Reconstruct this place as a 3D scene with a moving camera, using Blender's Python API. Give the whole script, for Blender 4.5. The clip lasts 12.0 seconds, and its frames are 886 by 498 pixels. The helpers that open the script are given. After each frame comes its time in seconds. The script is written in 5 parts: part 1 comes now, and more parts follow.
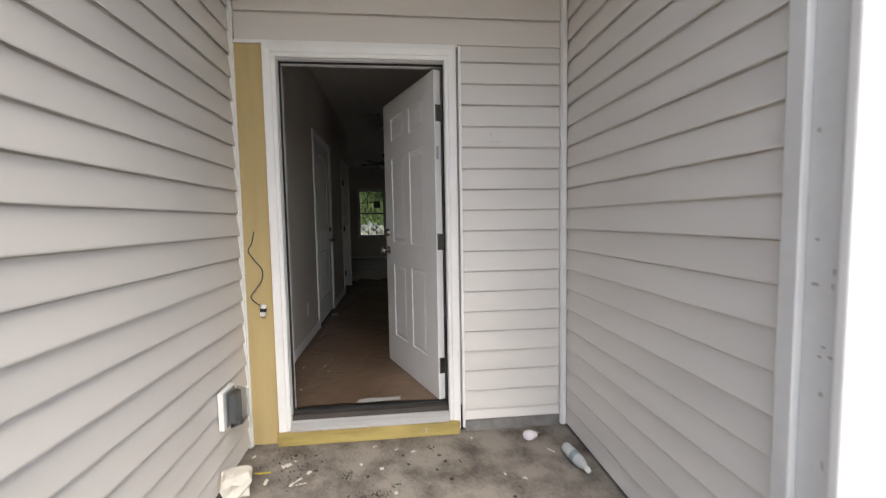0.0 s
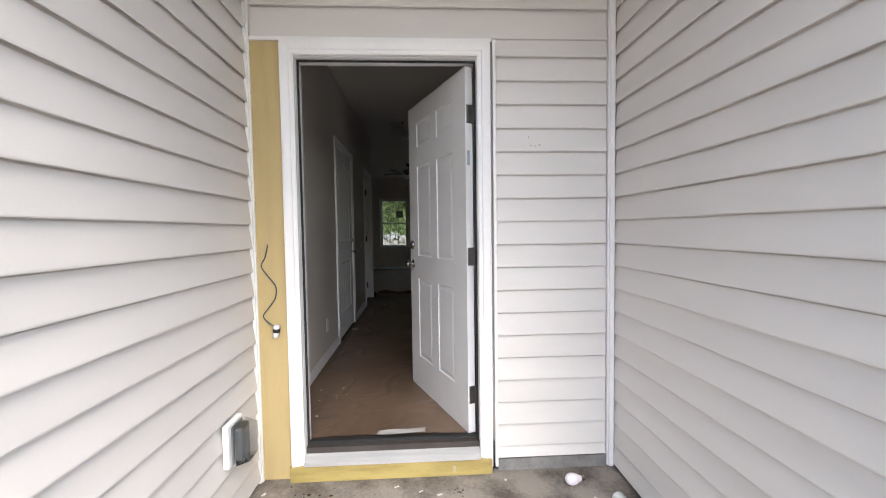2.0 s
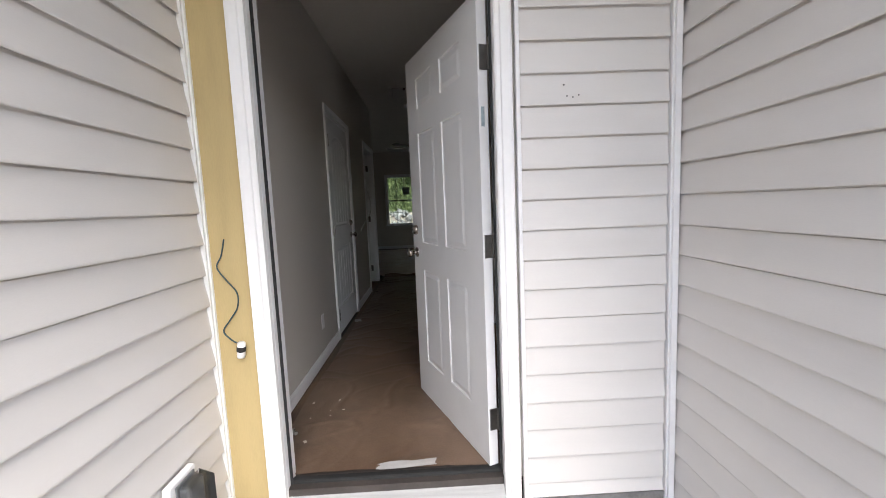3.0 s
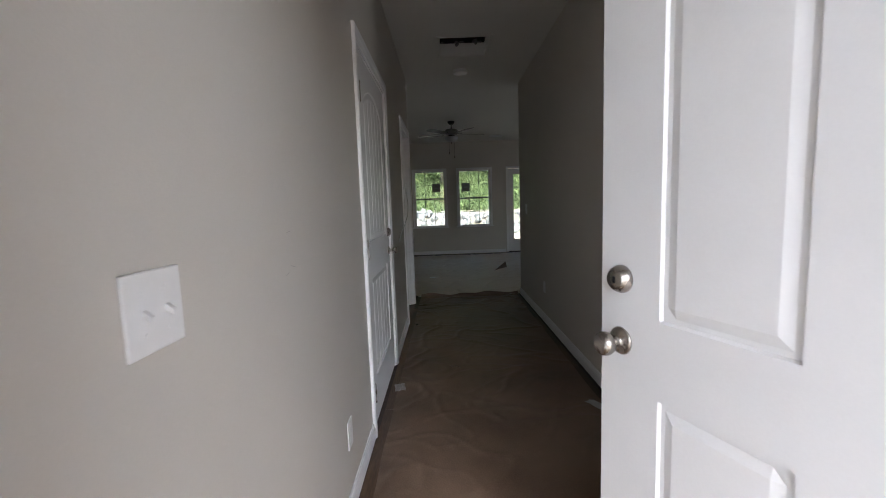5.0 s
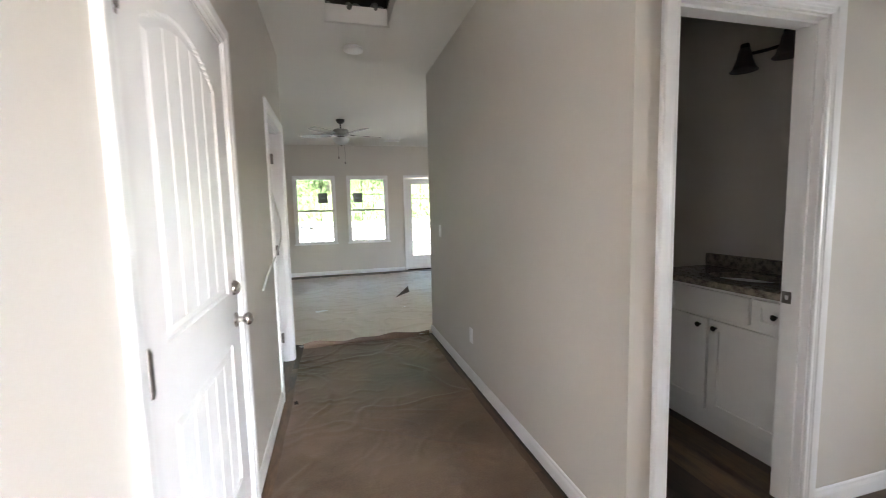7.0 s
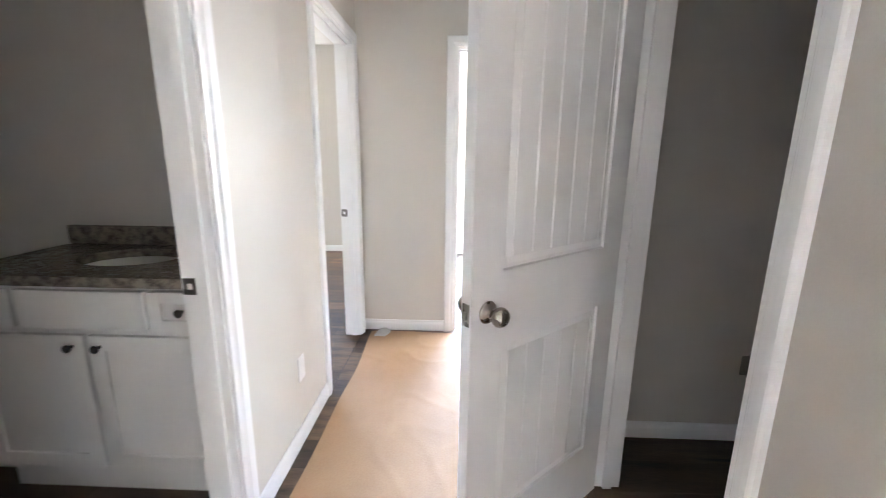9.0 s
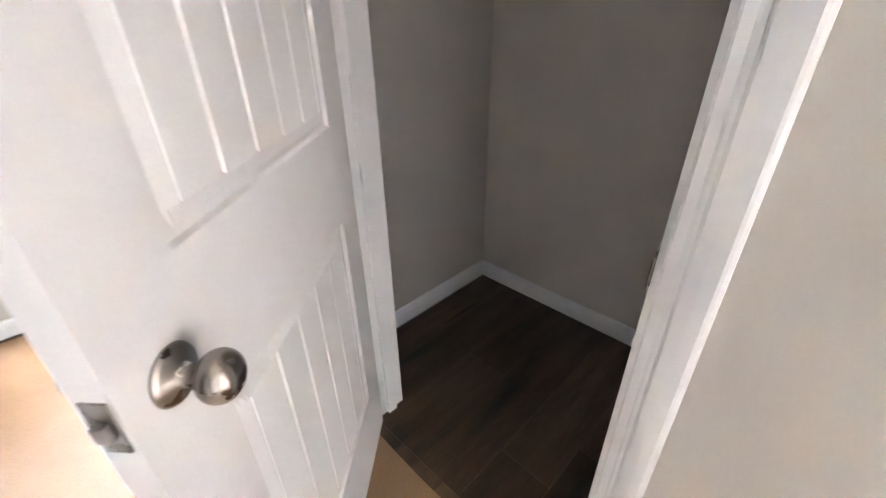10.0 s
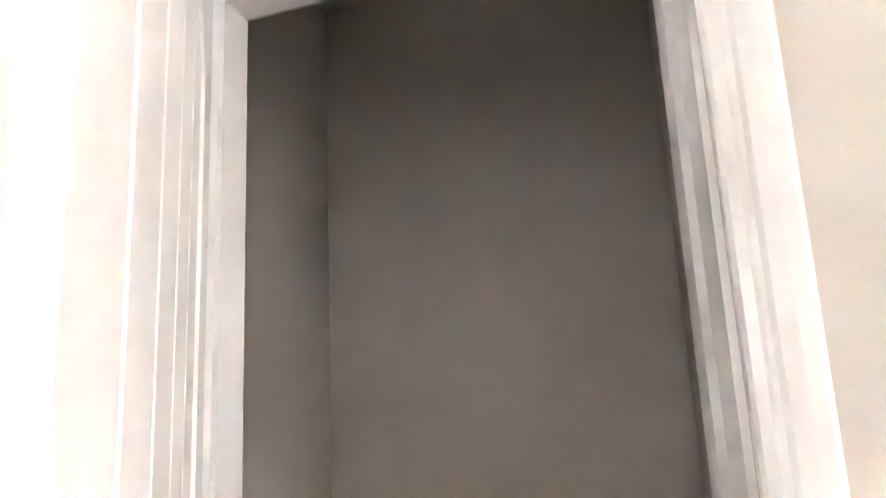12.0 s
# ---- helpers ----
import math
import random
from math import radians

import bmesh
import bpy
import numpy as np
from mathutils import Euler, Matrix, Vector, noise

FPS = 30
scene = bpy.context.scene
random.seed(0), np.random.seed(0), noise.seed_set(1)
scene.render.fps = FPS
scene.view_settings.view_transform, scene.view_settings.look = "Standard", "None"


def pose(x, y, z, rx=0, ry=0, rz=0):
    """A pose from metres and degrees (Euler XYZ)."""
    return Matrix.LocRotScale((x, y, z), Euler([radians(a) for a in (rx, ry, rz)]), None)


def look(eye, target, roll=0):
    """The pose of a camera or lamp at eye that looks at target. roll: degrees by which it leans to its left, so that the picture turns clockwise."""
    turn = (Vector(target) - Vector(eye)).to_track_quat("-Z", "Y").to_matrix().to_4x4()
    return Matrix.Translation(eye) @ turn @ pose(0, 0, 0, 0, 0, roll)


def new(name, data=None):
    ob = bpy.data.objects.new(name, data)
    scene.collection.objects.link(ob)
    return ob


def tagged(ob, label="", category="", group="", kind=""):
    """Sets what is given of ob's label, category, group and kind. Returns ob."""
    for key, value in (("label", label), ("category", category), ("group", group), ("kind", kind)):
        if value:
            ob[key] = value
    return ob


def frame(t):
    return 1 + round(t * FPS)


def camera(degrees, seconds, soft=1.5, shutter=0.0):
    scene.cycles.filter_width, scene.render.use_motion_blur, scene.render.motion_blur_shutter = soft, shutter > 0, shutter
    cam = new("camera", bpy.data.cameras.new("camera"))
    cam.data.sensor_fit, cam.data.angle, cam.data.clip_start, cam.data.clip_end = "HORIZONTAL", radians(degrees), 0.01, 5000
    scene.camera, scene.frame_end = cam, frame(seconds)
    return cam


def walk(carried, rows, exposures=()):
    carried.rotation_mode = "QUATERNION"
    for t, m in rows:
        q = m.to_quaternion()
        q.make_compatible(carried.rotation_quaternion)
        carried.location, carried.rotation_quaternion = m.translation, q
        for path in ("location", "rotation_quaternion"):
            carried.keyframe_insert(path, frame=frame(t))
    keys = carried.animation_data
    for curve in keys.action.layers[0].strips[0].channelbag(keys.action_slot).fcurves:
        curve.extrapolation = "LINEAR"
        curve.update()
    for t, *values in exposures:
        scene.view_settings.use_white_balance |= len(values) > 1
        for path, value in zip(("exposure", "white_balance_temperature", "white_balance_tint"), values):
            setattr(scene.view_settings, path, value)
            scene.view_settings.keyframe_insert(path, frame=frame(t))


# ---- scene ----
cam = camera(94.5, 12.0, soft=0.7, shutter=0.2)

PATH = [
    (0, (0.65, -2.446, 1.144), (0.861, -0.463, 1.002), -1.0),
    (0.5, (0.568, -2.261, 1.304), (0.634, -0.279, 1.564), -0.3),
    (1, (0.575, -2.262, 1.447), (0.713, -0.424, 2.222), -0.4),
    (1.5, (0.61, -2.247, 1.32), (0.743, -0.293, 1.725), -0.8),
    (2, (0.624, -2.19, 1.16), (0.732, -0.195, 1.066), -0.8),
    (2.5, (0.677, -1.94, 1.178), (0.794, 0.045, 0.963), -1.3),
    (3, (0.655, -1.674, 1.194), (0.712, 0.314, 0.981), -2.4),
    (4.8, (0.184, -0.15, 1.229), (0.185, 1.838, 1.011), -2.3),
    (5, (0.183, -0.045, 1.227), (0.17, 1.943, 1.013), -2.0),
    (5.5, (0.176, 0.443, 1.284), (0.166, 2.431, 1.074), -1.5),
    (6, (0.155, 0.606, 1.352), (0.214, 2.596, 1.162), -1.0),
    (6.5, (0.123, 0.836, 1.381), (0.364, 2.815, 1.225), -1.0),
    (7, (0.171, 1.102, 1.348), (0.686, 3.025, 1.155), -1.4),
    (7.5, (0.311, 1.304, 1.352), (1.335, 3.002, 1.086), -1.6),
    (7.7, (0.371, 1.358, 1.336), (1.644, 2.875, 1.054), -1.4),
    (9.3, (1.094, 1.615, 1.305), (3.005, 1.293, 0.809), 1.1),
    (9.5, (1.235, 1.605, 1.284), (3.058, 1.012, 0.714), 0.9),
    (10, (1.536, 1.537, 1.218), (2.758, 0.302, 0.228), -0.8),
    (10.2, (1.623, 1.504, 1.153), (2.561, 0.203, -0.042), -0.4),
    (10.5, (1.769, 1.459, 1.062), (2.379, 0.156, -0.327), 0.7),
    (10.8, (1.868, 1.455, 1.062), (2.306, 0.081, -0.324), 1.4),
    (11, (1.878, 1.444, 1.088), (2.335, -0.074, -0.131), 0.5),
    (11.2, (1.886, 1.46, 1.158), (2.338, -0.243, 0.212), 0.1),
    (11.5, (1.888, 1.486, 1.277), (2.327, -0.424, 0.877), -0.6),
    (12, (1.833, 1.541, 1.481), (2.334, -0.38, 1.724), -2.7),
]
walk(cam, [(t, look(eye, target, roll)) for t, eye, target, roll in PATH],
     exposures=[(0, 1.1, 6650, 8), (0.5, 1.4, 6500, 8), (1.5, 1.7, 6350, 9), (3.2, 1.8, 6300, 10), (4.8, 2.85, 6150, 10), (5.0, 3.1, 6150, 10), (5.5, 3.75, 6100, 10), (6.0, 4.65, 6050, 10), (6.5, 5.3, 6150, 10), (7.0, 5.7, 6250, 10), (7.7, 6.4, 6250, 10), (9.3, 6.85, 5950, 10), (10.0, 7.4, 6100, 12), (10.5, 7.65, 6000, 12), (11.0, 8.0, 6050, 13), (12, 8.15, 6300, 13)])

# ---- world, sun and lamps added in unseen window openings ----
world = bpy.data.worlds.new("overcast_sky")
scene.world = world
world.use_nodes = True
wn = world.node_tree.nodes
sky = wn.new("ShaderNodeTexSky")
sky.sky_type, sky.sun_disc = "NISHITA", False
sky.sun_elevation, sky.sun_rotation = radians(52), radians(164)
sky.air_density, sky.dust_density, sky.ozone_density = 1.0, 3.0, 1.0
world.node_tree.links.new(sky.outputs[0], wn["Background"].inputs[0])
wn["Background"].inputs[1].default_value = 0.15
sun = new("sun", bpy.data.lights.new("sun", "SUN"))
sun.data.energy, sun.data.angle, sun.data.color = 1.5, radians(40), (1.0, 0.98, 0.95)
sun.matrix_world = look((0, 0, 0), (-0.17, 0.59, -0.79))


def unseen_window_lamp(x, y, z, rx, rz, w, h, watts):
    """Lamp added as daylight in the opening of a window that lies out of view."""
    ob = new("window_daylight", bpy.data.lights.new("window_daylight", "AREA"))
    ob.data.shape, ob.data.size, ob.data.size_y, ob.data.energy = "RECTANGLE", w, h, watts
    ob.data.color = (0.94, 0.97, 1.0)
    ob.matrix_world = pose(x, y, z, rx, 0, rz)
    return ob


unseen_window_lamp(5.60, -1.52, 1.40, 90, 180, 1.4, 1.4, 6)    # front window of the second bedroom
unseen_window_lamp(6.62, 0.70, 1.40, 90, 90, 1.4, 1.4, 3)      # added east window of the second bedroom, unseen
unseen_window_lamp(6.62, 4.65, 1.40, 90, 90, 0.9, 1.4, 0.7)      # added east window of the first bedroom, kept out of view

unseen_window_lamp(6.62, 7.20, 1.50, 90, 90, 1.2, 1.2, 0.8)       # made-up kitchen window that fills the living room with light


# ---- materials ----
def material(name, colour, rough=0.5, metal=0.0, vary=0.12, scale=3.0, grain=60.0, bump=0.05, spec=0.5, dark=None, stretch=(1, 1, 1), island=0.0, random_piece=0.0, speck=None):
    """A surface with broad and fine variation of colour, roughness and relief, in metres."""
    m = bpy.data.materials.new(name)
    m.use_nodes = True
    t, n = m.node_tree, m.node_tree.nodes
    b = n["Principled BSDF"]
    co = n.new("ShaderNodeTexCoord")
    mp = n.new("ShaderNodeMapping")
    mp.inputs["Scale"].default_value = stretch
    if random_piece or island:
        geo = n.new("ShaderNodeNewGeometry")
        t.links.new(geo.outputs["Position"], mp.inputs["Vector"])
    else:
        t.links.new(co.outputs["Object"], mp.inputs["Vector"])
    big, fine = n.new("ShaderNodeTexNoise"), n.new("ShaderNodeTexNoise")
    big.inputs["Scale"].default_value, big.inputs["Detail"].default_value = scale, 5
    fine.inputs["Scale"].default_value, fine.inputs["Detail"].default_value = grain, 4
    for k in (big, fine):
        t.links.new(mp.outputs[0], k.inputs["Vector"])
    mix = n.new("ShaderNodeMix")
    mix.data_type = "RGBA"
    dk = dark or tuple(c * (1 - 2 * vary) for c in colour)
    mix.inputs[6].default_value = (*dk, 1)
    mix.inputs[7].default_value = (*colour, 1)
    ramp = n.new("ShaderNodeMapRange")
    ramp.inputs[1].default_value, ramp.inputs[2].default_value = 0.3, 0.62
    add = n.new("ShaderNodeMath")
    add.operation = "MULTIPLY_ADD"
    t.links.new(fine.outputs[0], add.inputs[0])
    add.inputs[1].default_value = 0.35
    sub = n.new("ShaderNodeMath")
    sub.operation = "SUBTRACT"
    t.links.new(big.outputs[0], sub.inputs[0])
    sub.inputs[1].default_value = 0.175
    t.links.new(sub.outputs[0], add.inputs[2])
    t.links.new(add.outputs[0], ramp.inputs[0])
    t.links.new(ramp.outputs[0], mix.inputs[0])
    out = mix.outputs[2]
    if random_piece:
        oi = n.new("ShaderNodeObjectInfo")
        hs = n.new("ShaderNodeHueSaturation")
        mr = n.new("ShaderNodeMapRange")
        mr.inputs[3].default_value, mr.inputs[4].default_value = 1 - random_piece, 1 + random_piece
        t.links.new(oi.outputs["Random"], mr.inputs[0])
        t.links.new(mr.outputs[0], hs.inputs["Value"])
        t.links.new(out, hs.inputs["Color"])
        out = hs.outputs[0]
    if speck:
        vor = n.new("ShaderNodeTexNoise")
        vor.inputs["Scale"].default_value, vor.inputs["Detail"].default_value = speck[1], 2
        t.links.new(mp.outputs[0], vor.inputs["Vector"])
        sm = n.new("ShaderNodeMapRange")
        sm.inputs[1].default_value, sm.inputs[2].default_value = speck[2], speck[2] + 0.04
        t.links.new(vor.outputs[0], sm.inputs[0])
        m2 = n.new("ShaderNodeMix")
        m2.data_type = "RGBA"
        m2.inputs[7].default_value = (*speck[0], 1)
        t.links.new(out, m2.inputs[6])
        t.links.new(sm.outputs[0], m2.inputs[0])
        out = m2.outputs[2]
    t.links.new(out, b.inputs["Base Color"])
    rr = n.new("ShaderNodeMapRange")
    rr.inputs[3].default_value, rr.inputs[4].default_value = max(rough - 0.08, 0.02), min(rough + 0.1, 1)
    t.links.new(big.outputs[0], rr.inputs[0])
    t.links.new(rr.outputs[0], b.inputs["Roughness"])
    b.inputs["Metallic"].default_value = metal
    b.inputs["Specular IOR Level"].default_value = spec
    if bump:
        bp = n.new("ShaderNodeBump")
        bp.inputs["Strength"].default_value, bp.inputs["Distance"].default_value = bump, 0.01
        t.links.new(fine.outputs[0], bp.inputs["Height"])
        t.links.new(bp.outputs[0], b.inputs["Normal"])
    return m


M = {
    "siding": material("vinyl_siding", (0.70, 0.67, 0.64), 0.45, vary=0.03, scale=1.2, grain=90, bump=0.04, stretch=(1, 1, 6)),
    "trim": material("white_vinyl_trim", (0.85, 0.84, 0.83), 0.4, vary=0.03, grain=40, bump=0.03),
    "dirty_trim": material("smudged_white_trim", (0.68, 0.675, 0.67), 0.45, vary=0.05, scale=4, grain=30, bump=0.05),
    "soffit": material("white_soffit", (0.86, 0.85, 0.82), 0.45, vary=0.02, grain=50, bump=0.02),
    "concrete": material("grey_concrete", (0.26, 0.235, 0.205), 0.85, vary=0.25, scale=5.5, grain=70, bump=0.25, dark=(0.085, 0.07, 0.058)),
    # Tone of the unseen drive, set by the light it bounces into the porch.
    "bounce_concrete": material("unseen_drive_concrete", (0.30, 0.285, 0.265), 0.85, vary=0.12, scale=1.5, grain=60, bump=0.2),
    "mortar": material("dusty_mortar", (0.25, 0.24, 0.23), 0.9, vary=0.2, scale=8, grain=120, bump=0.4),
    "plywood": material("tan_sheathing", (0.52, 0.40, 0.19), 0.75, vary=0.06, scale=4, grain=60, bump=0.1, stretch=(4, 4, 0.6)),
    "treated": material("treated_lumber", (0.42, 0.33, 0.115), 0.7, vary=0.2, scale=6, grain=70, bump=0.15, dark=(0.27, 0.20, 0.065), stretch=(0.5, 3, 4)),
    "alu": material("brushed_sill", (0.60, 0.60, 0.60), 0.42, metal=0.35, vary=0.12, scale=7, grain=160, bump=0.1, stretch=(0.3, 8, 1)),
    "door": material("white_door_paint", (0.75, 0.745, 0.745), 0.4, vary=0.025, scale=5, grain=200, bump=0.02),
    "wall": material("greige_wall_paint", (0.58, 0.545, 0.495), 0.58, vary=0.025, scale=1.3, grain=240, bump=0.06, spec=0.35),
    "ceiling": material("flat_white_ceiling", (0.70, 0.68, 0.64), 0.9, vary=0.02, scale=1.0, grain=180, bump=0.15, spec=0.2),
    "paint": material("white_trim_paint", (0.79, 0.79, 0.79), 0.33, vary=0.02, scale=6, grain=90, bump=0.02),
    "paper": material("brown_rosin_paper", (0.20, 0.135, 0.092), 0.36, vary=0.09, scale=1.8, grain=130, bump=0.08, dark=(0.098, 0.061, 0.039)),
    # Separate passage sheet, lightened in colour for the bright light there.
    "paper_passage": material("passage_rosin_paper", (0.39, 0.245, 0.135), 0.65, vary=0.07, scale=2.0, grain=130, bump=0.08, dark=(0.31, 0.19, 0.10)),
    # Dusty living room sheet, its colour raised further to hold the window glare.
    "paper_living": material("window_lit_dusty_paper", (0.60, 0.50, 0.41), 0.40, vary=0.05, scale=1.2, grain=130, bump=0.08, dark=(0.54, 0.44, 0.35)),
    "plank": material("brown_vinyl_plank", (0.125, 0.075, 0.042), 0.40, vary=0.25, scale=2.6, grain=26, bump=0.06, dark=(0.026, 0.015, 0.008), stretch=(5, 0.7, 1), random_piece=0.5, speck=((0.022, 0.015, 0.011), 2.1, 0.70)),
    "subfloor": material("dark_floor", (0.06, 0.05, 0.045), 0.6, vary=0.2, scale=5),
    "nickel": material("satin_nickel", (0.38, 0.35, 0.32), 0.26, metal=1.0, vary=0.06, scale=20, grain=200, bump=0.0),
    "steel": material("hinge_steel", (0.22, 0.21, 0.20), 0.40, metal=1.0, vary=0.1, scale=20, bump=0.02),
    "bronze": material("dark_bronze", (0.035, 0.028, 0.025), 0.4, metal=0.6, vary=0.2, scale=12, bump=0.02),
    "black": material("black_metal", (0.012, 0.012, 0.013), 0.45, metal=0.2, vary=0.2, scale=14, bump=0.03),
    "rubber": material("black_weatherstrip", (0.02, 0.02, 0.02), 0.7, vary=0.2, scale=12, bump=0.1),
    "plate": material("white_plastic_plate", (0.78, 0.77, 0.76), 0.3, vary=0.02, bump=0.0),
    "smoke_plastic": material("grey_smoked_plastic", (0.19, 0.195, 0.20), 0.2, vary=0.1, scale=9, bump=0.0),
    "granite": material("mottled_granite", (0.28, 0.24, 0.20), 0.2, vary=0.3, scale=30, grain=120, bump=0.0, dark=(0.09, 0.075, 0.065)),
    "sink": material("dark_sink_bowl", (0.03, 0.028, 0.026), 0.25, vary=0.1, bump=0.0),
    "cabinet": material("white_cabinet_paint", (0.74, 0.73, 0.71), 0.4, vary=0.02, grain=80, bump=0.02),
    "blade": material("fan_blade_veneer", (0.11, 0.095, 0.085), 0.45, vary=0.15, scale=6, grain=60, stretch=(1, 8, 1)),
    "cord": material("white_cord", (0.7, 0.7, 0.68), 0.5, bump=0.0),
    "wire": material("dark_teal_wire", (0.035, 0.075, 0.085), 0.45, bump=0.0),
    "yellow": material("yellow_wire", (0.72, 0.55, 0.03), 0.45, bump=0.0),
    "tape": material("grey_masking_tape", (0.46, 0.45, 0.44), 0.35, vary=0.06, scale=15, grain=90, bump=0.1),
    "sheet": material("crumpled_white_paper", (0.66, 0.62, 0.55), 0.75, vary=0.08, scale=9, grain=60, bump=0.1),
    "bulb": material("milky_bulb", (0.75, 0.70, 0.74), 0.25, vary=0.02, bump=0.0),
    "sticker": material("dark_window_sticker", (0.26, 0.28, 0.29), 0.5, vary=0.2, scale=25, bump=0.0),
    # Grid bars greyed in colour to stand for being seen against daylight.
    "muntin": material("backlit_grey_grid", (0.34, 0.34, 0.33), 0.45, vary=0.03, bump=0.0),
    "insulation": material("grey_attic_fluff", (0.22, 0.20, 0.19), 0.95, vary=0.3, scale=18, grain=80, bump=0.5),
    # Near-black that paints the attic's shade; also the colour of the soil crumbs.
    "attic": material("attic_shade_and_soil", (0.03, 0.025, 0.02), 0.9, vary=0.2, scale=8),
    "dirt": material("pale_dry_dirt", (0.40, 0.35, 0.29), 0.95, vary=0.15, scale=0.6, grain=9, bump=0.5, dark=(0.32, 0.26, 0.2)),
    # Unseen front soil, darkened to bounce less light into the hall.
    "soil": material("low_bounce_brown_soil", (0.21, 0.165, 0.12), 0.95, vary=0.2, scale=0.8, grain=9, bump=0.5),
    "rock": material("pale_rubble_rock", (0.46, 0.44, 0.43), 0.9, vary=0.3, scale=3, grain=20, bump=0.4, dark=(0.2, 0.18, 0.17)),
    "grass": material("bank_grass", (0.15, 0.19, 0.07), 0.9, vary=0.25, scale=1.2, grain=14, bump=0.5),
    "leaf": material("tree_leaf", (0.12, 0.16, 0.05), 0.6, vary=0.3, scale=1.4, grain=8, bump=0.0, dark=(0.07, 0.10, 0.032)),
    "bark": material("grey_bark", (0.12, 0.095, 0.07), 0.9, vary=0.25, scale=6, grain=30, bump=0.4, stretch=(2, 2, 0.4)),
    "label": material("pale_printed_label", (0.35, 0.42, 0.46), 0.4, vary=0.15, scale=30, bump=0.0),
    "mark": material("grey_scuff", (0.48, 0.45, 0.41), 0.7, vary=0.1, bump=0.0),
    "smudge": material("grey_brown_smudge", (0.40, 0.37, 0.33), 0.7, vary=0.1, bump=0.0),
    "roof": material("grey_shingle_roof", (0.10, 0.095, 0.09), 0.9, vary=0.2, scale=3, grain=30, bump=0.3),
}


def glass(name, tint, rough=0.0, blend=0.9):
    """Pane that passes light through its tint, with a mirror coat."""
    m = bpy.data.materials.new(name)
    m.use_nodes = True
    t, n = m.node_tree, m.node_tree.nodes
    n.remove(n["Principled BSDF"])
    tr, gl, mx, fr = n.new("ShaderNodeBsdfTransparent"), n.new("ShaderNodeBsdfGlossy"), n.new("ShaderNodeMixShader"), n.new("ShaderNodeFresnel")
    tr.inputs[0].default_value = (*tint, 1)
    gl.inputs["Roughness"].default_value = rough
    fr.inputs[0].default_value = 1.45
    t.links.new(fr.outputs[0], mx.inputs[0])
    t.links.new(tr.outputs[0], mx.inputs[1])
    t.links.new(gl.outputs[0], mx.inputs[2])
    t.links.new(mx.outputs[0], n["Material Output"].inputs[0])
    return m


# Tint set low to dim the bright outside and the daylight indoors.
M["glass"] = glass("window_glass", (0.67, 0.71, 0.68))
M["clear"] = glass("clear_plastic", (0.82, 0.84, 0.85), 0.08)


def frosted(name, colour):
    m = bpy.data.materials.new(name)
    m.use_nodes = True
    b = m.node_tree.nodes["Principled BSDF"]
    b.inputs["Base Color"].default_value = (*colour, 1)
    b.inputs["Roughness"].default_value = 0.45
    b.inputs["Transmission Weight"].default_value = 0.35
    return m


# Near-black colour gives the bell shades their unlit silhouette.
M["unlit_shade"] = frosted("silhouette_shade_glass", (0.06, 0.05, 0.042))
M["bottle"] = frosted("cloudy_clear_plastic", (0.70, 0.73, 0.74))
M["frost"] = frosted("frosted_glass", (0.62, 0.62, 0.63))


# ---- building helpers ----
def part(name, bm, mat, parent=None, label="", smooth=False):
    me = bpy.data.meshes.new(name)
    bmesh.ops.recalc_face_normals(bm, faces=bm.faces)
    if smooth:
        for f in bm.faces:
            f.smooth = True
    bm.to_mesh(me)
    bm.free()
    me.materials.append(M[mat])
    ob = new(name, me)
    if parent is not None:
        ob.parent = parent
    if label:
        ob["label"] = label
    return ob


def thing(name, m, label, category, group=""):
    return_ob = new(name)
    return_ob.empty_display_size = 0.05
    return_ob.matrix_world = m
    return tagged(return_ob, label, category, group)


def setting(ob, label="", category=""):
    return tagged(ob, label, category, kind="structure")


def add_box(bm, x0, x1, y0, y1, z0, z1, bevel=0.0):
    vs = [bm.verts.new((x, y, z)) for x in (x0, x1) for y in (y0, y1) for z in (z0, z1)]
    fs = [bm.faces.new([vs[i] for i in q]) for q in ((0, 1, 3, 2), (4, 6, 7, 5), (0, 4, 5, 1), (2, 3, 7, 6), (0, 2, 6, 4), (1, 5, 7, 3))]
    if bevel:
        es = list({e for f in fs for e in f.edges})
        bmesh.ops.bevel(bm, geom=es, offset=bevel, segments=2, affect="EDGES", profile=0.5)
    return bm


def box(x0, x1, y0, y1, z0, z1, bevel=0.0):
    return add_box(bmesh.new(), x0, x1, y0, y1, z0, z1, bevel)


def extrude_profile(profile, rings):
    """Joins copies of a closed profile: rings are functions from (u, v) to a point."""
    bm = bmesh.new()
    rows = [[bm.verts.new(r(u, v)) for u, v in profile] for r in rings]
    k = len(profile)
    for a, b in zip(rows, rows[1:]):
        for i in range(k):
            bm.faces.new((a[i], a[(i + 1) % k], b[(i + 1) % k], b[i]))
    bm.faces.new(rows[0])
    bm.faces.new(rows[-1][::-1])
    return bm


